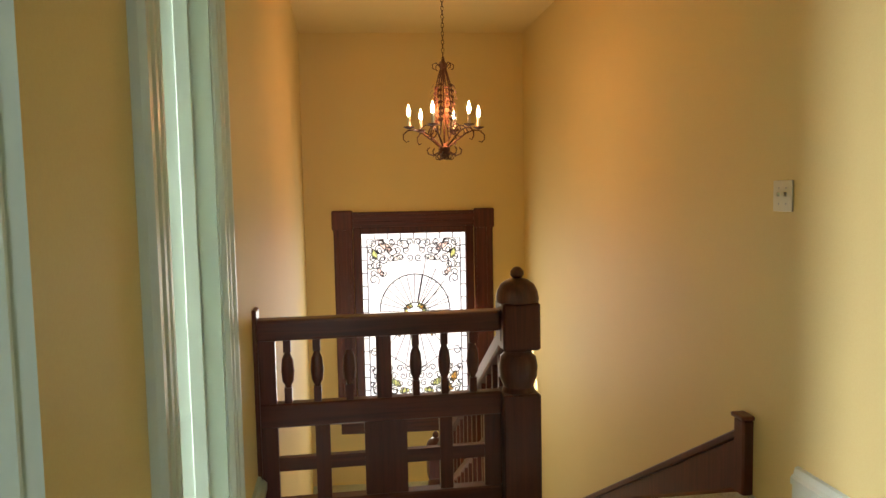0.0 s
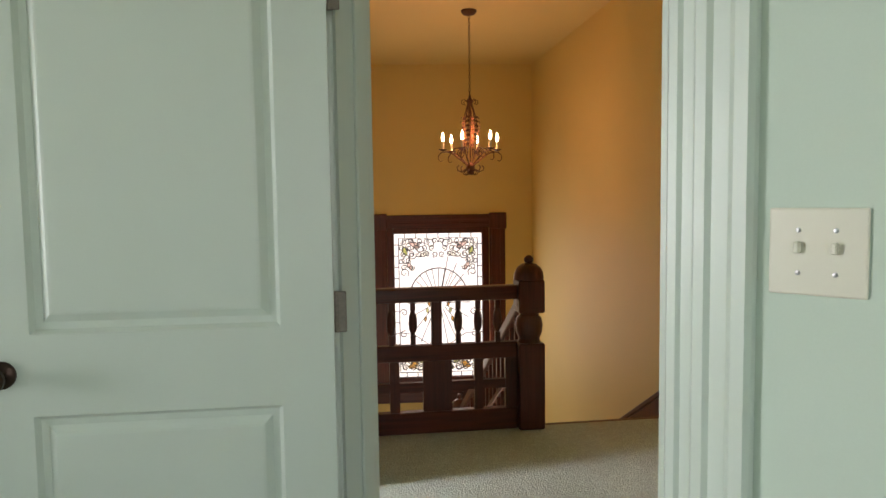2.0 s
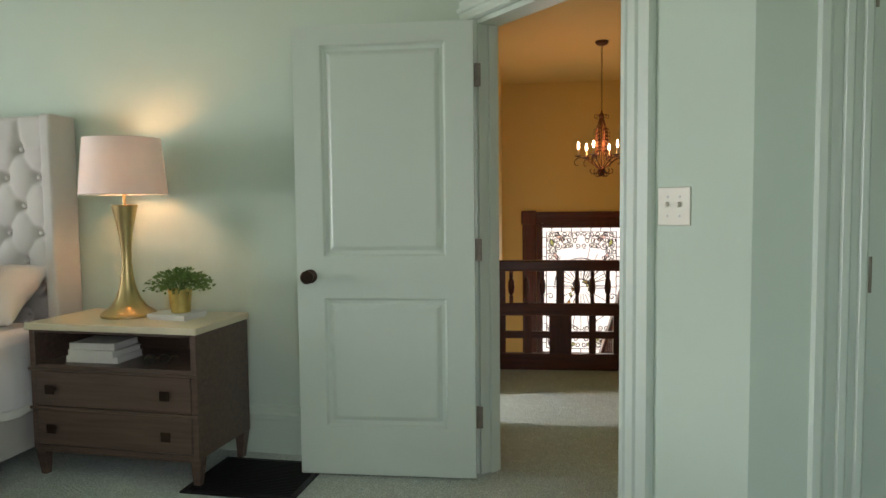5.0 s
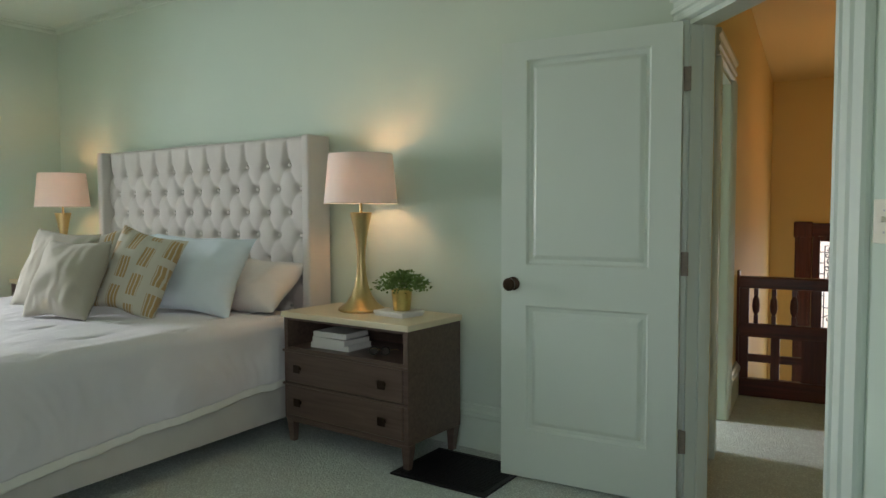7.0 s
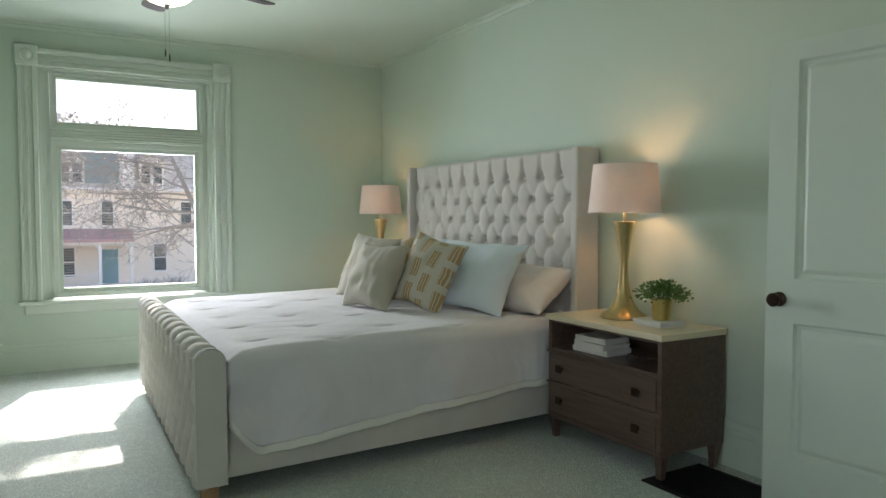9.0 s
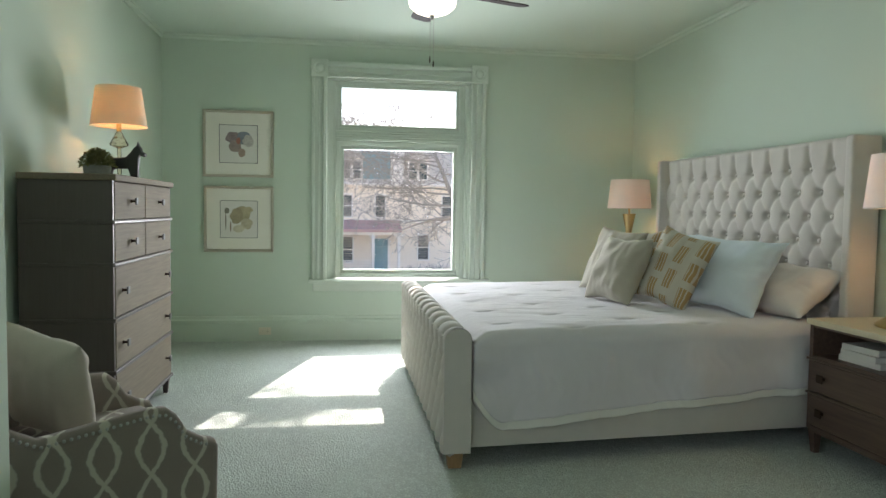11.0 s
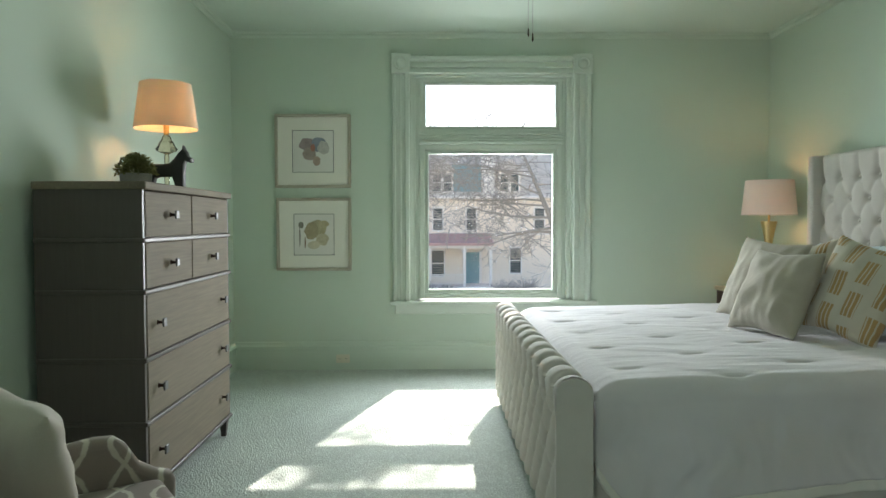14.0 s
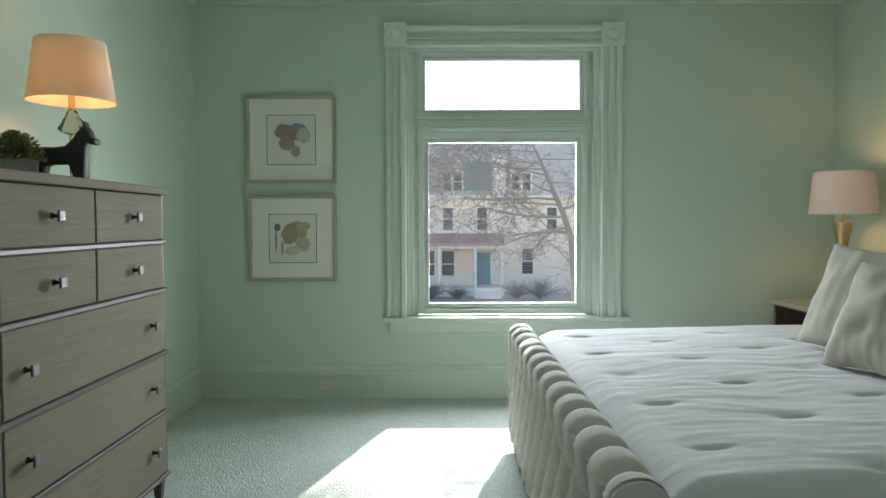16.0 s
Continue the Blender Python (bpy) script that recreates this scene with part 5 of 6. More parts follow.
# ---- bedroom: ceiling fan ----
fan = thing("ceiling_fan", "dark-bladed ceiling fan with a lit frosted glass bowl", "ceiling fan", pose(-3.50, -1.82, 0))
part("canopy", lathe(bmesh.new(), [(0.03, 2.775), (0.055, 2.80), (0.065, 2.852), (0.065, 2.8545)], 32), M_BRONZE, fan, smooth=35)
part("downrod", lathe(bmesh.new(), [(0.012, 2.70), (0.012, 2.80)], 14), M_BRONZE, fan, smooth=35)
part("motor", lathe(bmesh.new(), [(0.05, 2.56), (0.10, 2.575), (0.125, 2.61), (0.125, 2.66), (0.10, 2.69), (0.04, 2.705)], 40), M_BRONZE, fan, smooth=35)
for k in range(5):
    a = 36 + 72 * k
    bm = bmesh.new()
    out2 = [(0.20, -0.055), (0.62, -0.070), (0.655, -0.062), (0.672, -0.035), (0.672, 0.035), (0.655, 0.062), (0.62, 0.070), (0.20, 0.055)]
    prism(bm, out2, pose(0, 0, 2.598, 0, 0, a) @ pose(0, 0, 0, 11), 0.007)
    bl = part("blade", bm, M_FAN, fan)
    bm = bmesh.new()
    box(bm, 0.10, 0.25, -0.016, 0.016, 2.590, 2.597, bevel=0.002)
    part("blade_iron", bm, M_BRONZE, bl, at=pose(0, 0, 0, 0, 0, a))
part("light_fitter", lathe(bmesh.new(), [(0.06, 2.54), (0.085, 2.55), (0.085, 2.565), (0.05, 2.575)], 32), M_CHROME, fan, smooth=35)
part("bowl", lathe(bmesh.new(), [(0.012, 2.452), (0.06, 2.458), (0.105, 2.476), (0.138, 2.505), (0.146, 2.535), (0.140, 2.552), (0.08, 2.556)], 48), M_BOWL, fan, "glowing frosted glass bowl", smooth=60)
part("finial", lathe(bmesh.new(), [(0.002, 2.425), (0.008, 2.432), (0.012, 2.444), (0.022, 2.452)], 20), M_CHROME, fan, smooth=40)
for k, (dx, dy, z) in enumerate(((0.012, 0.008, 2.15), (-0.012, -0.010, 2.18))):
    ch = part("pull_chain", tube(bmesh.new(), [(dx, dy, 2.44), (dx, dy, z + 0.03)], 0.0014, 6), M_CHROME, fan)
    part("chain_fob", lathe(bmesh.new(), [(0.002, z - 0.01), (0.0045, z), (0.003, z + 0.03)], 10, (dx, dy, 0)), M_BRONZE, ch)


# ---- stair hall: balustrade, stairs, trim ----
def spindle(bm, x, z0, z1, r=0.021):
    """Square ends with a turned vase between, standing at x."""
    h = z1 - z0
    box(bm, x - 0.014, x + 0.014, -0.014, 0.014, z0, z0 + 0.24 * h), box(bm, x - 0.014, x + 0.014, -0.014, 0.014, z1 - 0.20 * h, z1)
    lathe(bm, [(0.010, z0 + 0.24 * h), (0.013, z0 + 0.28 * h), (r, z0 + 0.34 * h), (r + 0.004, z0 + 0.50 * h), (r, z0 + 0.68 * h), (0.013, z0 + 0.76 * h), (0.010, z0 + 0.80 * h)], 14, (x, 0, 0))


def newel_post(name, m, z0, h, w, label):
    g = thing(name, label, "newel post", m)
    k = w / 2
    part("base_block", boxed(-k, k, -k, k, z0, z0 + 0.50 * h, bevel=0.006), M_OAK, g)
    part("turned_neck", lathe(bmesh.new(), [(k * 0.9, z0 + 0.50 * h), (k * 0.80, z0 + 0.52 * h), (k * 1.0, z0 + 0.56 * h), (k * 1.05, z0 + 0.60 * h), (k * 0.95, z0 + 0.64 * h), (k * 0.75, z0 + 0.655 * h), (k * 0.75, z0 + 0.665 * h), (k * 0.95, z0 + 0.68 * h)], 32), M_OAK, g, smooth=40)
    part("upper_block", boxed(-k, k, -k, k, z0 + 0.675 * h, z0 + 0.865 * h, bevel=0.008), M_OAK, g)
    for s in (-1, 1):
        part("carved_flute", boxed(s * k - 0.002, s * k + 0.002, -0.028, 0.028, z0 + 0.71 * h, z0 + 0.84 * h, bevel=0.0015), M_OAK, g)
    part("dome", lathe(bmesh.new(), [(k * 1.12, z0 + 0.862 * h), (k * 1.15, z0 + 0.875 * h), (k * 1.08, z0 + 0.905 * h), (k * 0.9, z0 + 0.932 * h), (k * 0.55, z0 + 0.952 * h), (k * 0.25, z0 + 0.958 * h)], 36), M_OAK, g, smooth=40)
    part("ball", lathe(bmesh.new(), [(k * 0.2, z0 + 0.955 * h), (k * 0.36, z0 + 0.968 * h), (k * 0.36, z0 + 0.985 * h), (k * 0.18, z0 + h), (0.002, z0 + 1.003 * h)], 20), M_OAK, g, smooth=60)
    return g


newel_post("newel_post", LAND @ pose(0.0, 0.0, 0), 0.0, 0.985, 0.148, "carved dark oak newel post with domed ball top")
bal = thing("landing_balustrade", "dark oak balustrade with turned spindles over a square lattice", "balustrade", LAND)
X0, X1 = -1.01, -0.074


def fx(f):
    return X0 + f * (X1 - X0)


part("top_rail", boxed(X0, X1, -0.040, 0.040, 0.742, 0.822, bevel=0.012, seg=2), M_OAK_X, bal)
part("middle_rail", boxed(X0, X1, -0.026, 0.026, 0.408, 0.500, bevel=0.006), M_OAK_X, bal)
part("bottom_rail", boxed(X0, X1, -0.030, 0.030, 0.0, 0.122, bevel=0.006), M_OAK_X, bal)
for f in (0.123, 0.24, 0.37, 0.643, 0.763, 0.883):
    bm = bmesh.new()
    spindle(bm, fx(f), 0.500, 0.742)
    part("spindle", bm, M_OAK, bal, smooth=35)
part("centre_board", boxed(fx(0.48), fx(0.542), -0.016, 0.016, 0.500, 0.742), M_OAK, bal)
part("centre_panel", boxed(fx(0.425), fx(0.60), -0.016, 0.016, 0.122, 0.408), M_OAK, bal)
part("lattice_post", boxed(X0, fx(0.077), -0.018, 0.018, 0.122, 0.742), M_OAK, bal)
for f0, f1 in ((0.226, 0.285), (0.737, 0.79), (0.927, 1.0)):
    part("lattice_post", boxed(fx(f0), fx(f1), -0.016, 0.016, 0.122, 0.408), M_OAK, bal)
for f0, f1 in ((0.077, 0.226), (0.285, 0.425), (0.60, 0.737), (0.79, 0.927)):
    part("lattice_bar", boxed(fx(f0), fx(f1), -0.014, 0.014, 0.236, 0.288), M_OAK_X, bal)
part("wall_post", boxed(X0 - 0.012, X0 + 0.012, -0.05, 0.05, 0.0, 0.862, bevel=0.006), M_OAK, bal)

RISE, TREAD, STEPS = 0.170, 0.285, 8
stairs = tagged(thing("staircase", "carpeted stair flight going down from the landing", "staircase", LAND), kind="structure")
for k in range(STEPS):
    z = -RISE * (k + 1)
    part("step", boxed(-0.01, 1.02, 0.02 + TREAD * k, 0.02 + TREAD * (k + 1) + 0.03, z - 0.16, z, bevel=0.012, seg=2), M_CARPET, stairs)
part("landing_edge", boxed(-1.02, 1.03, 0.0, 0.045, -0.24, -0.002, bevel=0.008), M_OAK_X, stairs)
bm = bmesh.new()
box(bm, -1.6, 1.2, 0.02 + TREAD * STEPS, 4.4, -RISE * (STEPS + 1) - 0.15, -RISE * (STEPS + 1))
part("lower_landing", bm, M_CARPET, stairs)
LZ = -RISE * (STEPS + 1)
run_len = TREAD * STEPS
newel_post("newel_post", LAND @ pose(-0.03, run_len + 0.10, 0), LZ, 1.05, 0.13, "dark oak newel post at the lower landing")
desc = thing("stair_balustrade", "dark oak stair rail with slim balusters going down", "balustrade", LAND)
slope = -RISE / TREAD
M_SL = Matrix(((1, 0, 0, 0), (0, 1, 0, 0), (0, slope, 1, 0), (0, 0, 0, 1)))
for name, z0, z1, hw in (("handrail", 0.745, 0.825, 0.034), ("lower_rail", 0.42, 0.47, 0.02), ("stringer", -0.30, 0.10, 0.022)):
    bm = boxed(-hw, hw, 0.07, run_len + 0.05, z0, z1, bevel=0.008)
    bmesh.ops.transform(bm, matrix=M_SL, verts=bm.verts[:])
    part(name, bm, M_OAK, desc)
for k in range(17):
    y = 0.16 + k * (run_len - 0.15) / 16
    zb = slope * y
    part("baluster", boxed(-0.015, 0.015, y - 0.015, y + 0.015, zb + 0.09, zb + 0.75, bevel=0.003), M_OAK, desc)
strg = thing("wall_stringer", "dark oak stair stringer against the wall with a low end post", "stair trim", LAND)
bm = boxed(0.975, 1.01, 0.03, run_len, -0.06, 0.245, bevel=0.006)
bmesh.ops.transform(bm, matrix=M_SL, verts=bm.verts[:])
part("board", bm, M_OAK, strg)
bm = boxed(0.965, 1.015, 0.03, run_len, 0.245, 0.285, bevel=0.008)
bmesh.ops.transform(bm, matrix=M_SL, verts=bm.verts[:])
part("cap", bm, M_OAK, strg)
part("end_post", boxed(0.945, 1.005, -0.04, 0.035, -0.05, 0.315, bevel=0.008), M_OAK, strg)
part("end_cap", boxed(0.935, 1.012, -0.05, 0.045, 0.315, 0.335, bevel=0.010, seg=2), M_OAK, strg)

wp = (Vector(FAR_R) - Vector((1.53, -0.26))).normalized()
bmm = moulding(bmesh.new(), BASE, (1.52, -0.2, 0), (1.52 + wp.x * 2.80, -0.2 + wp.y * 2.80, 0), (-wp.y, wp.x, 0))
structure("hall_baseboard_right", bmm, M_TRIM, "white baseboard along the landing")
hall_r = Vector((1.53, -0.26)) + wp * 2.98
wall_plate("light_switch", 0.118, 0.118, Matrix.Translation((hall_r.x - 0.001, hall_r.y, 1.245)) @ Matrix.Rotation(math.atan2(wp.y, wp.x) + math.pi, 4, "Z"), "ivory double switch plate on the stair hall wall", "light switch", (-0.022, 0.022))
door_casing("door_frame_3", 0, P1 - P0 + 0.008, PTOP, LEFTW, 0.122, "white moulded casing of the open side doorway")
run("hall_baseboard_left", BASE, left_pt(P1 + 0.15), left_pt(2.62), (math.cos(radians(8.53)), math.sin(radians(8.53))), 0)

# ---- stair hall: stained-glass window ----
sg = tagged(thing("window_2", "leaded stained-glass window in a dark oak frame", "window", FARW), kind="structure")
for x0, x1, z0, z1 in ((G0 - 0.18, G0, GZ0 - 0.02, GZ1), (G1, G1 + 0.18, GZ0 - 0.02, GZ1)):
    bm = boxed(x0, x1, -0.028, 0.0, z0, z1, bevel=0.006)
    box(bm, x0 + 0.02, x0 + 0.05, -0.038, -0.028, z0, z1, bevel=0.003), box(bm, x1 - 0.06, x1 - 0.025, -0.038, -0.028, z0, z1, bevel=0.003)
    part("casing_leg", bm, M_OAK, sg)
bm = boxed(G0 - 0.18, G1 + 0.18, -0.030, 0.0, GZ1 + 0.001, GZ1 + 0.15, bevel=0.006)
box(bm, G0 - 0.02, G1 + 0.02, -0.040, -0.030, GZ1 + 0.03, GZ1 + 0.06, bevel=0.003), box(bm, G0 - 0.02, G1 + 0.02, -0.040, -0.030, GZ1 + 0.09, GZ1 + 0.12, bevel=0.003)
part("casing_head", bm, M_OAK_X, sg)
for x in (G0 - 0.195, G1 - 0.005):
    part("corner_block", boxed(x, x + 0.20, -0.045, 0.0, GZ1 - 0.02, GZ1 + 0.168, bevel=0.02, seg=3), M_OAK, sg)
part("window_sill", boxed(G0 - 0.24, G1 + 0.24, -0.16, 0.10, GZ0 - 0.075, GZ0 - 0.02, bevel=0.012, seg=2), M_OAK_X, sg)
part("apron", boxed(G0 - 0.16, G1 + 0.16, -0.025, 0.0, GZ0 - 0.22, GZ0 - 0.075, bevel=0.006), M_OAK_X, sg)
bm = bmesh.new()
for x0, x1, z0, z1 in ((G0, G0 + 0.075, GZ0, GZ1), (G1 - 0.075, G1, GZ0, GZ1), (G0 + 0.075, G1 - 0.075, GZ0, GZ0 + 0.06), (G0 + 0.075, G1 - 0.075, GZ1 - 0.06, GZ1)):
    box(bm, x0, x1, 0.03, 0.085, z0, z1, bevel=0.006)
part("window_frame", bm, M_OAK, sg)
gx0, gx1, gz0, gz1 = G0 + 0.075, G1 - 0.075, GZ0 + 0.06, GZ1 - 0.06
gc, gw, gh = (gx0 + gx1) / 2, gx1 - gx0, gz1 - gz0
M_OPAL = glass("clear_leaded_glass", (0.98, 0.97, 0.93), 0.15)
M_AMBER = glass("amber_glass", (0.80, 0.58, 0.26), 0.15)
M_GREEN = glass("pale_olive_glass", (0.74, 0.76, 0.46), 0.15)
M_LILAC = glass("pale_blush_glass", (0.92, 0.78, 0.74), 0.15)
M_LEAD = material("lead_came", (0.065, 0.055, 0.048), 0.5, 0.6, vary=0.2, scale=30)
pn = part("pane", boxed(gx0, gx1, 0.058, 0.062, gz0, gz1), M_OPAL, sg, "clear and pale leaded glass")
pn.visible_shadow = False


def came(pts, r=0.0032):
    tube(lead, [(p[0], 0.055, p[1]) for p in pts], r * 2.2, 6)


lead = bmesh.new()
bw = 0.055
for k in (0.0, bw):
    came([(gx0 + k, gz0 + k), (gx1 - k, gz0 + k), (gx1 - k, gz1 - k), (gx0 + k, gz1 - k), (gx0 + k, gz0 + k)])
for k in range(1, 13):
    z = gz0 + gh * k / 13
    came([(gx0, z), (gx0 + bw, z)], 0.0026), came([(gx1 - bw, z), (gx1, z)], 0.0026)
for k in range(1, 8):
    x = gx0 + gw * k / 8
    came([(x, gz0), (x, gz0 + bw)], 0.0026), came([(x, gz1 - bw), (x, gz1)], 0.0026)
rnd = random.Random(4)


def scroll(cx, cz, r, turns, a0, s):
    pts = []
    for k in range(int(14 * turns) + 1):
        a = a0 + s * 2 * math.pi * k / 14
        rr = r * (1 - 0.75 * k / (14 * turns))
        pts.append((cx + rr * math.cos(a), cz + rr * math.sin(a)))
    came(pts, 0.0028)


def leaf_pane(cx, cz, w, h, ang, mat, name="coloured_piece"):
    c, s = math.cos(ang), math.sin(ang)
    out3 = [(math.cos(t) * w, math.sin(t) * h * (1 - 0.35 * abs(math.cos(t)))) for t in [2 * math.pi * k / 12 for k in range(12)]]
    pts = [(cx + c * a - s * b, cz + s * a + c * b) for a, b in out3]
    came(pts + [pts[0]], 0.0026)
    b2 = bmesh.new()
    prism(b2, pts, Matrix(((1, 0, 0, 0), (0, 0, 1, 0.0635), (0, 1, 0, 0), (0, 0, 0, 1))), 0.001)
    o = part(name, b2, mat, sg)
    o.visible_shadow = False


for m in (-1, 1):
    def mx(x, m=m):
        return gc + m * x
    for cx, cz, r, tn, a0, s in ((0.33, gz1 - 0.14, 0.085, 1.3, 0.2, 1), (0.20, gz1 - 0.17, 0.070, 1.2, 2.4, -1), (0.38, gz1 - 0.30, 0.065, 1.2, 1.0, 1), (0.09, gz1 - 0.12, 0.055, 1.2, 0.5, 1),
                                 (0.39, gz1 - 0.45, 0.055, 1.2, 4.0, -1), (0.30, gz1 - 0.25, 0.050, 1.1, 3.0, 1), (0.36, gz0 + 0.16, 0.080, 1.2, 5.0, 1), (0.22, gz0 + 0.12, 0.060, 1.2, 1.2, -1), (0.39, gz0 + 0.32, 0.060, 1.2, 2.0, 1),
                                 (0.40, gz0 + 0.50, 0.045, 1.1, 2.0, -1), (0.40, gz0 + 0.75, 0.045, 1.1, 0.4, 1)):
        scroll(mx(cx), cz, r, tn, a0 if m > 0 else math.pi - a0, s * m)
    for cx, cz, w, h, an, mt in ((0.27, gz1 - 0.13, 0.07, 0.030, 0.5, M_LILAC), (0.38, gz1 - 0.20, 0.055, 0.026, 1.2, M_GREEN), (0.16, gz1 - 0.24, 0.06, 0.022, -0.4, M_OPAL), (0.33, gz1 - 0.37, 0.05, 0.02, 1.0, M_LILAC),
                                 (0.30, gz0 + 0.14, 0.065, 0.036, -0.5, M_AMBER), (0.20, gz0 + 0.19, 0.055, 0.030, 0.7, M_GREEN), (0.37, gz0 + 0.24, 0.055, 0.030, 1.3, M_AMBER), (0.12, gz0 + 0.11, 0.05, 0.028, -0.2, M_GREEN), (0.27, gz0 + 0.24, 0.05, 0.026, -1.0, M_LILAC)):
        leaf_pane(mx(cx), cz, w, h, an * m, mt)
    for k in range(6):
        leaf_pane(mx(0.045 + 0.022 * k), gz0 + 0.95 - 0.022 * k * k * 0.5, 0.030, 0.014, m * (0.5 + 0.25 * k), M_AMBER if k % 2 else M_GREEN)
for k in range(15):
    a = math.pi * k / 14
    came([(gc + 0.10 * math.cos(a), gz0 + 0.90 + 0.08 * math.sin(a)), (gc + 0.34 * math.cos(a), gz0 + 0.90 + 0.36 * math.sin(a))], 0.0022)
for k in range(15):
    a = math.pi * (1 + k / 10)
    came([(gc + 0.08 * math.cos(a), gz0 + 0.86 + 0.08 * math.sin(a)), (gc + 0.36 * math.cos(a), gz0 + 0.86 + 0.56 * math.sin(a))], 0.0022)
for r1, r2 in ((0.10, 0.08), (0.34, 0.36)):
    came([(gc + r1 * math.cos(math.pi * k / 24), gz0 + 0.90 + r2 * math.sin(math.pi * k / 24)) for k in range(25)])
came([(gx0 + bw, gz0 + 0.88), (gx1 - bw, gz0 + 0.88)], 0.0025)
came([(gx0 + bw, gz0 + 0.52), (gc - 0.3, gz0 + 0.50), (gc, gz0 + 0.30), (gc + 0.3, gz0 + 0.50), (gx1 - bw, gz0 + 0.52)], 0.0025)
for row in range(9):
    for col in range(5):
        px, pz = 0.042 + 0.088 * col + (0.03 if row % 2 else 0.0), gz0 + 0.11 + 0.075 * row if row < 4 else gz1 - 0.09 - 0.075 * (row - 4)
        if px < 0.43 and (row < 4 or row < 7 or px > 0.22 + 0.03 * (8 - row)):
            for m in (-1, 1):
                scroll(gc + m * px, pz, 0.037, 1.25, 0.9 * row + 0.6 * col if m > 0 else math.pi - 0.9 * row - 0.6 * col, m * (1 if (row + col) % 2 else -1))
part("leading", lead, M_LEAD, sg, "dark lead lines in scrolls and rays")

# ---- stair hall: chandelier ----
CX, CY = -0.09, 4.50
chd = thing("chandelier", "wrought copper-brown chandelier with six lit candle bulbs", "chandelier", pose(CX, CY, 0, 0, 0, 12))
part("canopy", lathe(bmesh.new(), [(0.012, 2.755), (0.045, 2.765), (0.062, 2.785), (0.062, 2.799)], 28), M_RUST, chd, smooth=40)
link = bmesh.new()
tube(link, [(0.008 * math.cos(a), 0, 0.017 * math.sin(a)) for a in [2 * math.pi * k / 10 for k in range(15)]], 0.002, 5)
l0 = part("chain_link", link, M_RUST, chd)
for k in range(24):
    o = l0 if k == 0 else l0.copy()
    if k:
        scene.collection.objects.link(o)
    o.matrix_basis = pose(0, 0, 2.745 - 0.0258 * k, 0, 0, 90 * (k % 2))
part("stem", lathe(bmesh.new(), [(0.020, 1.535), (0.006, 1.56), (0.006, 2.06), (0.022, 2.07), (0.026, 2.09), (0.012, 2.11), (0.006, 2.14)], 16), M_RUST, chd, smooth=40)
part("hub", lathe(bmesh.new(), [(0.004, 1.500), (0.018, 1.515), (0.036, 1.535), (0.036, 1.575), (0.022, 1.590), (0.008, 1.60)], 20), M_RUST, chd, smooth=40)


def curl(r, turns, n=14):
    return [((r * (1 - 0.5 * k / n)) * math.cos(2 * math.pi * turns * k / n), (r * (1 - 0.5 * k / n)) * math.sin(2 * math.pi * turns * k / n)) for k in range(n + 1)]


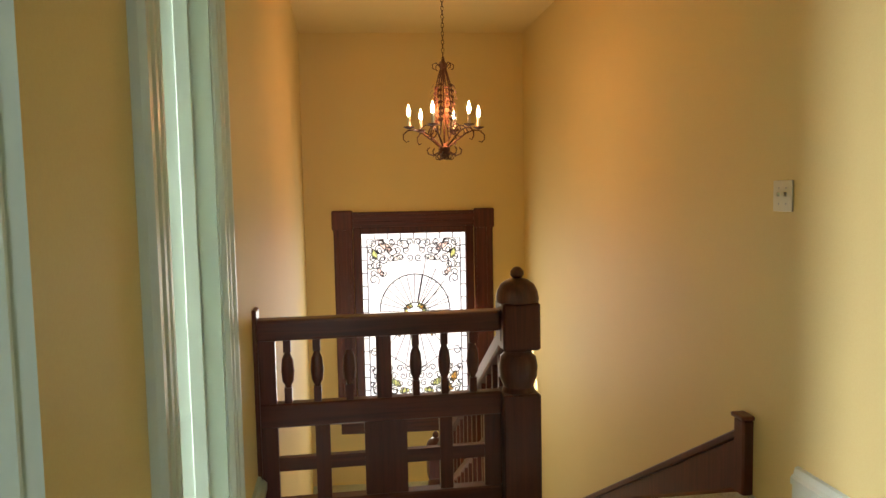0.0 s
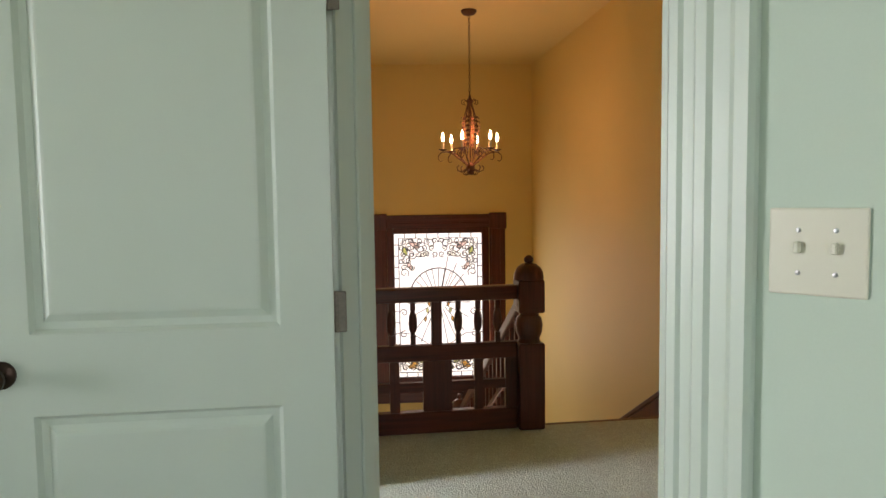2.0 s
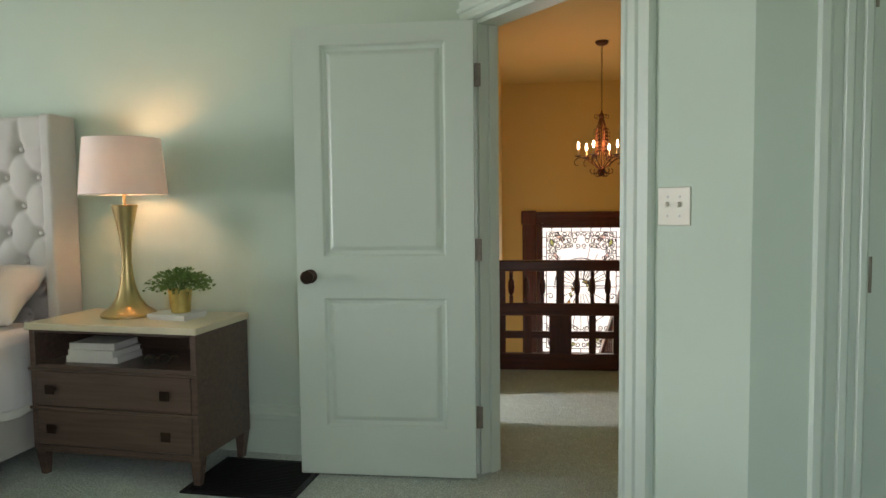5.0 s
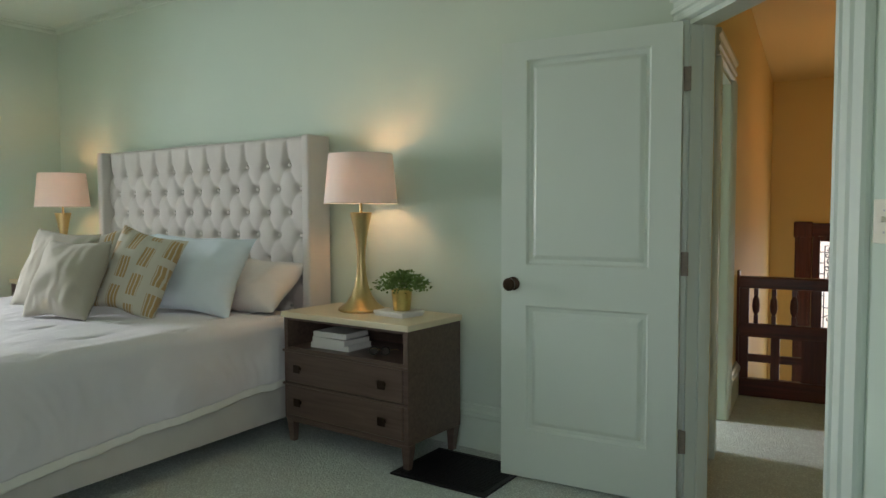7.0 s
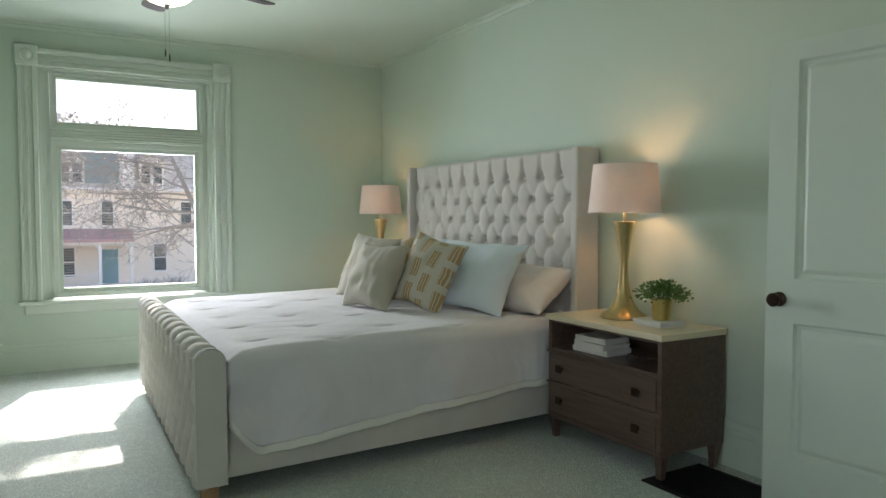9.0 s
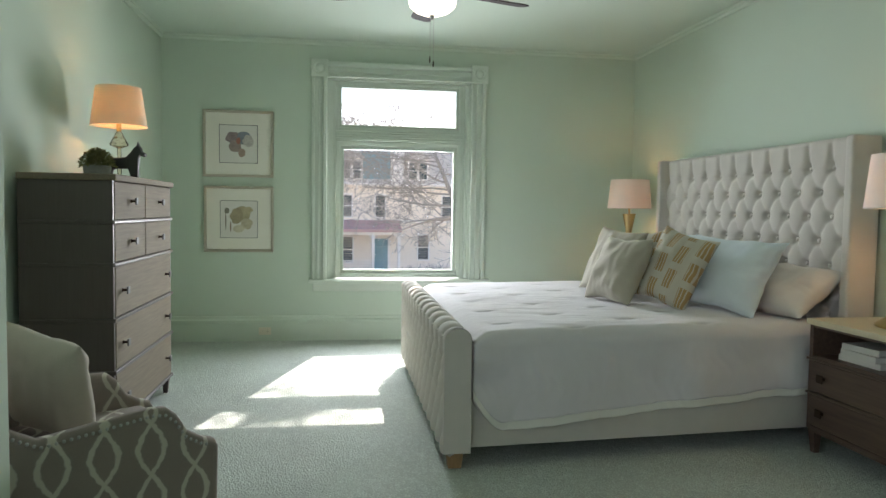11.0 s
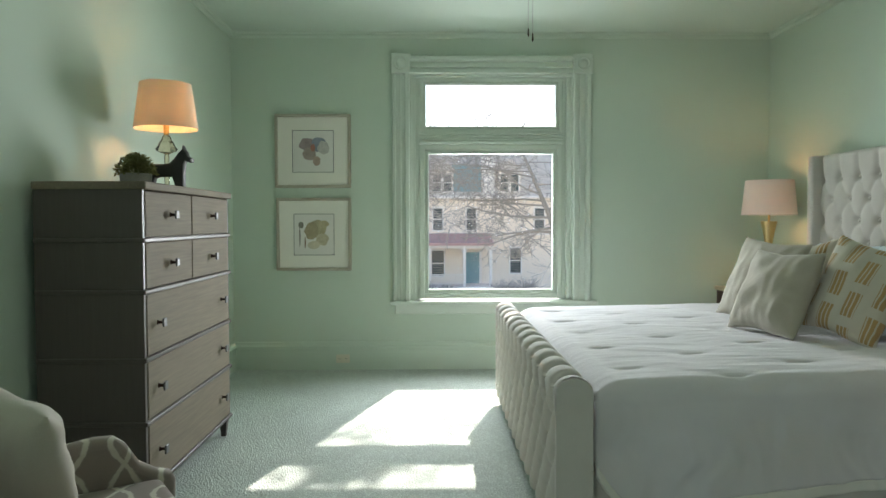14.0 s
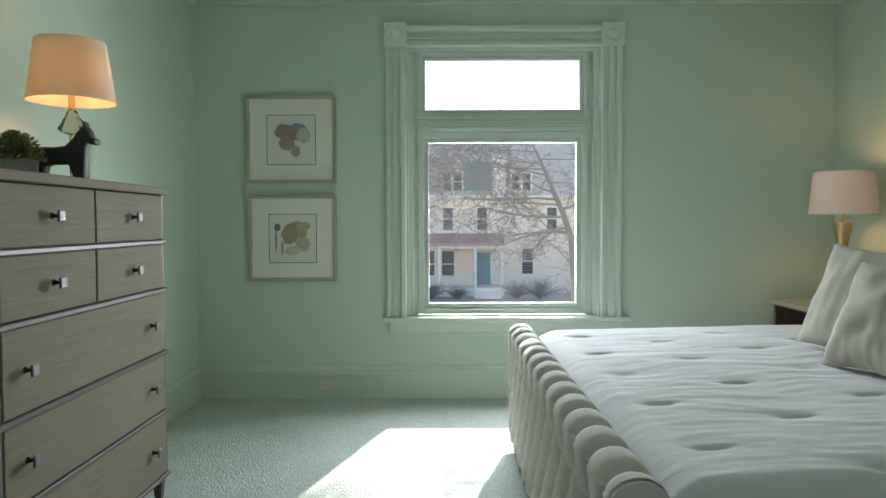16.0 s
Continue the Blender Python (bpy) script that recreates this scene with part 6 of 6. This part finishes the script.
for k in range(6):
    rot = pose(0, 0, 0, 0, 0, 60 * k)
    bm = bmesh.new()
    tube(bm, [rot @ Vector(p) for p in ((0.03, 0, 1.58), (0.08, 0, 1.62), (0.14, 0, 1.665), (0.19, 0, 1.685), (0.235, 0, 1.68), (0.262, 0, 1.655), (0.262, 0, 1.625), (0.245, 0, 1.608), (0.225, 0, 1.615))], [0.006, 0.006, 0.0055, 0.005, 0.005, 0.0045, 0.004, 0.004, 0.003], 7)
    a = part("arm", bm, M_RUST, chd, smooth=50)
    bm = bmesh.new()
    tube(bm, [rot @ Vector((0.105 + x, 0, 1.675 + z)) for x, z in curl(0.045, 1.1)], 0.004, 6)
    part("scroll", bm, M_RUST, a, smooth=50)
    bm = bmesh.new()
    tube(bm, [rot @ Vector(p) for p in ((0.03, 0, 1.55), (0.075, 0, 1.525), (0.105, 0, 1.535), (0.112, 0, 1.56), (0.095, 0, 1.575))], 0.0045, 6)
    part("lower_scroll", bm, M_RUST, a, smooth=50)
    bm = bmesh.new()
    tube(bm, [rot @ Vector((0.045 + x, 0, 1.515 + z)) for x, z in curl(0.026, 1.0)], 0.0035, 6)
    part("foot_curl", bm, M_RUST, a, smooth=50)
    bm = bmesh.new()
    tube(bm, [rot @ Vector(p) for p in ((0.012, 0, 2.08), (0.03, 0, 2.02), (0.05, 0, 1.95), (0.058, 0, 1.86), (0.075, 0, 1.78), (0.06, 0, 1.71), (0.085, 0, 1.68))], 0.0045, 6)
    st = part("cage_scroll", bm, M_RUST, chd, smooth=50)
    bm = bmesh.new()
    for j in range(7):
        z = 1.97 - 0.035 * j
        c = rot @ Vector((0.062 + 0.010 * math.sin(j), 0, z))
        for sx in (-1, 1):
            d = rot.to_3x3() @ Vector((0.25, sx * 0.9, -0.5)).normalized() * 0.030
            e = rot.to_3x3() @ Vector((0.5, 0, -1)).normalized() * 0.030
            v = [bm.verts.new(p) for p in (c, c + d * 0.7, c + e + d * 0.35, c + e * 0.6)]
            bm.faces.new(v)
    part("leaf_spray", bm, M_RUST, st)
    bm = bmesh.new()
    tube(bm, [rot @ Vector(p) for p in ((0.015, 0, 2.07), (0.045, 0, 2.10), (0.068, 0, 2.09), (0.066, 0, 2.065), (0.05, 0, 2.06))], 0.0035, 6)
    part("crown_scroll", bm, M_RUST, chd, smooth=50)
    c = rot @ Vector((0.225, 0, 0))
    part("drip_pan", lathe(bmesh.new(), [(0.006, 1.688), (0.034, 1.700), (0.036, 1.704), (0.008, 1.702)], 18, c), M_RUST, a, smooth=40)
    part("candle_sleeve", lathe(bmesh.new(), [(0.0105, 1.702), (0.0105, 1.765), (0.007, 1.768)], 14, c), M_PLASTIC, a, smooth=40)
    part("bulb", lathe(bmesh.new(), [(0.006, 1.766), (0.010, 1.778), (0.0125, 1.792), (0.010, 1.810), (0.004, 1.832), (0.001, 1.840)], 16, c), M_FLAME, a, "glowing candle bulb", smooth=60)
lamp("chandelier_light", "POINT", pose(CX, CY, 1.80), CHANDELIER_WATTS, LAMP_COLOR, 0.10)

# ---- out of doors ----
structure("backdrop", boxed(-9.0, 8.0, 14.0, 14.1, -6, 9), glow("bright_sky_backdrop", (1.0, 0.92, 0.85), 0.15), "bright white sky behind the stair window")
M_GRASS = material("winter_lawn", (0.42, 0.40, 0.34), 0.95, vary=0.25, scale=0.6, bump=0.3, bump_scale=15, bump_dist=0.02)
M_ROAD = material("pale_concrete_street", (0.45, 0.44, 0.42), 0.9, vary=0.15, scale=0.8, bump=0.3, bump_scale=40)
M_SIDING = material("pale_clapboard", (0.93, 0.82, 0.68), 0.7, vary=0.06, scale=0.7, bump=0.1, bump_scale=20)
M_SHINGLE = material("grey_shingle", (0.66, 0.60, 0.52), 0.9, vary=0.2, scale=3, bump=0.4, bump_scale=14, bump_dist=0.02)
M_SLATE = material("blue_slate", (0.22, 0.36, 0.37), 0.7, vary=0.25, scale=3, bump=0.4, bump_scale=10, bump_dist=0.02)
M_RED = material("red_tin_roof", (0.55, 0.34, 0.30), 0.6, vary=0.15, scale=2, bump=0.1)
M_OUTTRIM = material("white_outdoor_trim", (0.90, 0.84, 0.75), 0.6, vary=0.05, scale=2, bump=0.05)
M_DARKGLASS = material("dark_window_glass", (0.06, 0.08, 0.085), 0.1, vary=0.2, scale=1, bump=0)
M_BARK = material("grey_bark", (0.31, 0.285, 0.25), 0.9, vary=0.3, scale=6, bump=0.5, bump_scale=25, bump_dist=0.01)
GZ = -3.4
structure("ground", boxed(-900, 900, -900, 900, GZ - 1.0, GZ), M_GRASS, "winter lawn round the houses")
structure("road", boxed(-34, -25, -300, 300, GZ - 0.05, GZ + 0.004), M_ROAD, "pale concrete street")
structure("outer_wall", boxed(-6.40, -6.26, -4.3, W0 - 0.02, GZ, 3.2), M_SIDING)
structure("outer_wall_2", boxed(-6.40, -6.26, W1 + 0.02, 1.1, GZ, 3.2), M_SIDING)
house = thing("neighbour_house", "pale clapboard house with porch, dormers and slate roof across the street", "house", pose(-47, 0, 0))
part("wall", boxed(-9, 0, -9.0, 10.5, GZ, 3.05), M_SIDING, house)
rows_b = bmesh.new()
for k in range(38):
    z = GZ + 0.30 + 0.165 * k
    box(rows_b, 0, 0.022, -9.0, 10.5, z, z + 0.012)
part("clapboards", rows_b, M_SIDING, house)
bm = bmesh.new()
v = [bm.verts.new(p) for p in ((0.45, -9.4, 2.95), (0.45, 10.9, 2.95), (-1.6, 10.0, 6.6), (-1.6, -8.5, 6.6), (-9.4, -9.4, 2.95), (-9.4, 10.9, 2.95), (-7.4, 10.0, 6.6), (-7.4, -8.5, 6.6))]
for f in ((0, 1, 2, 3), (5, 4, 7, 6), (1, 5, 6, 2), (4, 0, 3, 7), (3, 2, 6, 7), (1, 0, 4, 5)):
    bm.faces.new([v[i] for i in f])
part("roof", bm, M_SHINGLE, house, "grey shingled mansard roof")
part("eave", boxed(0.0, 0.55, -9.4, 10.9, 2.85, 3.02, bevel=0.03), M_OUTTRIM, house)
part("slate_gable", boxed(-1.6, 0.25, -1.0, 0.95, 3.02, 5.1, bevel=0.03), M_SLATE, house, "dark blue slate dormer side")
part("chimney", boxed(-1.4, 0.35, 1.0, 1.85, 3.0, 5.6, bevel=0.03), M_OUTTRIM, house, "pale chimney")


def far_window(y, z, w, h, x=0.0, bars=True):
    f = bmesh.new()
    t = 0.10
    for a0, a1, b0, b1 in ((y - t, y + w + t, z - t, z), (y - t, y + w + t, z + h, z + h + t * 1.4), (y - t, y, z, z + h), (y + w, y + w + t, z, z + h)):
        box(f, x, x + 0.07, a0, a1, b0, b1)
    if bars:
        box(f, x, x + 0.05, y, y + w, z + h / 2 - 0.03, z + h / 2 + 0.03)
    o = part("window", f, M_OUTTRIM, house)
    part("pane", boxed(x + 0.005, x + 0.02, y, y + w, z, z + h), M_DARKGLASS, o)


for y in (-6.6, -4.5, -2.25, 0.0, 4.6, 7.4):
    far_window(y, 0.75, 0.62, 1.45)
far_window(2.95, -2.15, 0.70, 1.65)
far_window(6.2, -2.15, 0.70, 1.65)
far_window(-2.35, -2.35, 0.8, 1.7)
for y in (-2.4, 2.1):
    part("dormer", boxed(-1.4, 0.30, y, y + 1.5, 3.02, 4.75, bevel=0.03), M_SIDING, house)
    bm = bmesh.new()
    prism(bm, [(y - 0.15, 4.7), (y + 1.65, 4.7), (y + 0.75, 5.5)], Matrix(((0, 0, 1, -1.5), (1, 0, 0, 0), (0, 1, 0, 0), (0, 0, 0, 1))), 2.0)
    part("dormer_roof", bm, M_SHINGLE, house)
    far_window(y + 0.15, 3.35, 0.5, 1.1, 0.30), far_window(y + 0.85, 3.35, 0.5, 1.1, 0.30)
bm = bmesh.new()
prism(bm, [(0.0, 0.55), (2.5, -0.05), (2.5, -0.22), (0.0, -0.22)], Matrix(((1, 0, 0, 0), (0, 0, 1, -8.0), (0, 1, 0, 0), (0, 0, 0, 1))), 9.6)
part("porch_roof", bm, M_RED, house, "red tin porch roof")
part("porch_floor", boxed(0, 2.4, -8.0, 1.6, GZ, GZ + 0.55), M_OUTTRIM, house)
part("door", boxed(0.0, 0.06, -0.05, 0.85, GZ + 0.55, -0.75), M_SLATE, house, "teal front door")
for y in (-7.9, -5.2, -2.6, -0.35, 1.35):
    bm = boxed(2.1, 2.28, y, y + 0.18, GZ + 0.55, -0.22, bevel=0.02)
    for s in (-1, 1):
        tube(bm, [(2.19, y + 0.09, -0.75), (2.19, y + 0.09 + s * 0.22, -0.45), (2.19, y + 0.09 + s * 0.45, -0.26)], 0.045, 6)
    part("porch_post", bm, M_OUTTRIM, house)
for y in (-7.3, -5.9, -3.6):
    far_window(y, -2.35, 0.75, 1.7)
for k in range(4):
    part("porch_step", boxed(2.4 + 0.3 * k, 2.7 + 0.3 * k, -0.35, 1.35, GZ, GZ + 0.55 - 0.13 * (k + 1)), M_OUTTRIM, house)
for k in range(16):
    part("eave_bracket", boxed(0.0, 0.42, -9.0 + 1.28 * k, -8.88 + 1.28 * k, 2.55, 2.85, bevel=0.02), M_OUTTRIM, house)
part("belt_course", boxed(0.0, 0.09, -9.0, 10.5, 0.38, 0.56, bevel=0.01), M_OUTTRIM, house)
part("porch_frieze", boxed(2.14, 2.26, -8.0, 1.6, -0.40, -0.22, bevel=0.01), M_OUTTRIM, house)
part("door_surround", boxed(0.06, 0.12, -0.20, -0.05, GZ + 0.55, -0.60), M_OUTTRIM, house)
part("door_surround", boxed(0.06, 0.12, 0.85, 1.00, GZ + 0.55, -0.60), M_OUTTRIM, house)
rail_b = bmesh.new()
box(rail_b, 2.15, 2.22, -7.9, -0.3, GZ + 1.25, GZ + 1.32), box(rail_b, 2.15, 2.22, -7.9, -0.3, GZ + 0.68, GZ + 0.73)
for k in range(42):
    box(rail_b, 2.165, 2.205, -7.85 + 0.18 * k, -7.81 + 0.18 * k, GZ + 0.73, GZ + 1.25)
part("porch_railing", rail_b, M_OUTTRIM, house)


def bare_tree(label, base, trunk_line, radius, seed, sway, reach):
    """Leafless tree: a trunk along a line of points, limbs leaning with the sway, fine forked twigs."""
    g = thing("bare_tree", label, "tree", pose(*base))
    rnd = random.Random(seed)
    trunk, limbs, twigs = bmesh.new(), bmesh.new(), bmesh.new()
    line = [Vector(p) for p in trunk_line]
    n = len(line)
    rad = [radius * (1 - 0.78 * k / (n - 1)) for k in range(n)]
    tube(trunk, line, rad, 10)

    def grow(p, d, length, r, depth):
        pts, rr = [p.copy()], [r]
        for k in range(5):
            d = (d + Vector((rnd.uniform(-1, 1), rnd.uniform(-1, 1), rnd.uniform(-0.85, 0.75))) * 0.17).normalized()
            p = p + d * length / 5
            pts.append(p.copy()), rr.append(max(0.0065, r * (1 - 0.55 * (k + 1) / 5)))
        tube(limbs if depth == 0 else twigs, pts, rr, 7 if depth == 0 else 4 if depth == 1 else 3)
        if depth >= 4:
            return
        for k in range(6 if depth == 0 else 4 if depth == 1 else 3):
            i = rnd.randint(1, 5)
            side = Vector((rnd.uniform(-1, 1), rnd.uniform(-1, 1), rnd.uniform(-0.7, 0.8))).normalized()
            grow(pts[i], (d * 0.6 + side * 0.8).normalized(), length * rnd.uniform(0.42, 0.68), max(0.008, rr[i] * rnd.uniform(0.5, 0.72)), depth + 1)
    for k in range(15):
        f = 0.42 + 0.58 * (k + rnd.uniform(0, 0.8)) / 15.0
        i = min(n - 2, int(f * (n - 1)))
        q = line[i].lerp(line[i + 1], f * (n - 1) - i)
        d = Vector((rnd.uniform(-0.6, 0.6), sway * (1.0 if k % 4 else -0.7) + rnd.uniform(-0.25, 0.25), rnd.uniform(-0.12, 0.30)))
        grow(q, d.normalized(), reach * rnd.uniform(0.75, 1.15), rad[i] * rnd.uniform(0.35, 0.55), 0)
    part("trunk", trunk, M_BARK, g, smooth=60)
    part("limbs", limbs, M_BARK, g, smooth=60)
    part("twigs", twigs, M_BARK, g)
    return g


bare_tree("bare winter street tree with many fine branches", (-22.0, 1.75, GZ),
          [(0, 0, -0.2), (0, 0.02, 1.5), (0, -0.03, 3.0), (0.05, -0.12, 4.1), (0.05, -0.38, 4.9), (0, -0.68, 5.6), (0, -1.02, 6.4), (-0.1, -1.28, 7.0)], 0.15, 5, -1.0, 2.5)
bare_tree("bare winter tree beside the porch", (-32.0, -4.9, GZ),
          [(0, 0, -0.2), (0, 0.05, 2.0), (0.05, 0.2, 3.8), (0.05, 0.5, 5.4), (0, 0.9, 6.8), (0, 1.3, 7.8)], 0.16, 8, 0.9, 2.2)
bare_tree("bare tree beside the house, its limbs reaching over the window", (-10.6, 2.9, GZ),
          [(0, 0, -0.2), (0, -0.02, 3.0), (0.02, -0.06, 6.0), (0.05, -0.2, 7.6), (0.05, -0.7, 8.5), (0.1, -1.5, 8.95), (0.1, -2.6, 9.06), (0.1, -3.8, 9.10), (0.1, -5.0, 9.12)], 0.15, 23, -1.0, 0.6)


def shrub(label, base, count, size, seed):
    """Leafless shrub: arching canes fanning out of one root, each forked near its tip."""
    g = thing("bare_shrub", label, "shrub", pose(*base), "shrubs before the porch")
    rnd = random.Random(seed)
    bm = bmesh.new()
    for k in range(count):
        a, e = rnd.uniform(0, 6.28), rnd.uniform(0.5, 1.4)
        q = Vector((math.cos(a) * math.cos(e), math.sin(a) * math.cos(e) * 1.4, math.sin(e))) * rnd.uniform(0.45, 1.0) * size
        mid = q * 0.5 + Vector((0, 0, 0.07 * size))
        tube(bm, [Vector((0, 0, 0)), mid, q + Vector((rnd.uniform(-0.15, 0.15), rnd.uniform(-0.15, 0.15), -0.05)) * size], [0.02, 0.014, 0.006], 3)
        fork = q * 0.8 + Vector((rnd.uniform(-0.2, 0.2), rnd.uniform(-0.25, 0.25), rnd.uniform(0, 0.25))) * size
        tube(bm, [mid, (mid + fork) / 2, fork], [0.012, 0.009, 0.005], 3)
    part("twigs", bm, M_BARK, g)


shrub("tall leafless shrub of fine pale twigs", (-34.5, 5.0, GZ), 220, 2.3, 15)
for k, (y, size) in enumerate(((-6.6, 1.15), (-4.6, 1.0), (-3.0, 1.2), (-1.4, 0.95), (2.2, 1.3), (3.6, 1.5))):
    shrub("low leafless shrub before the porch", (-43.2 + 0.25 * (k % 2), y, GZ), 120, size, 40 + k)
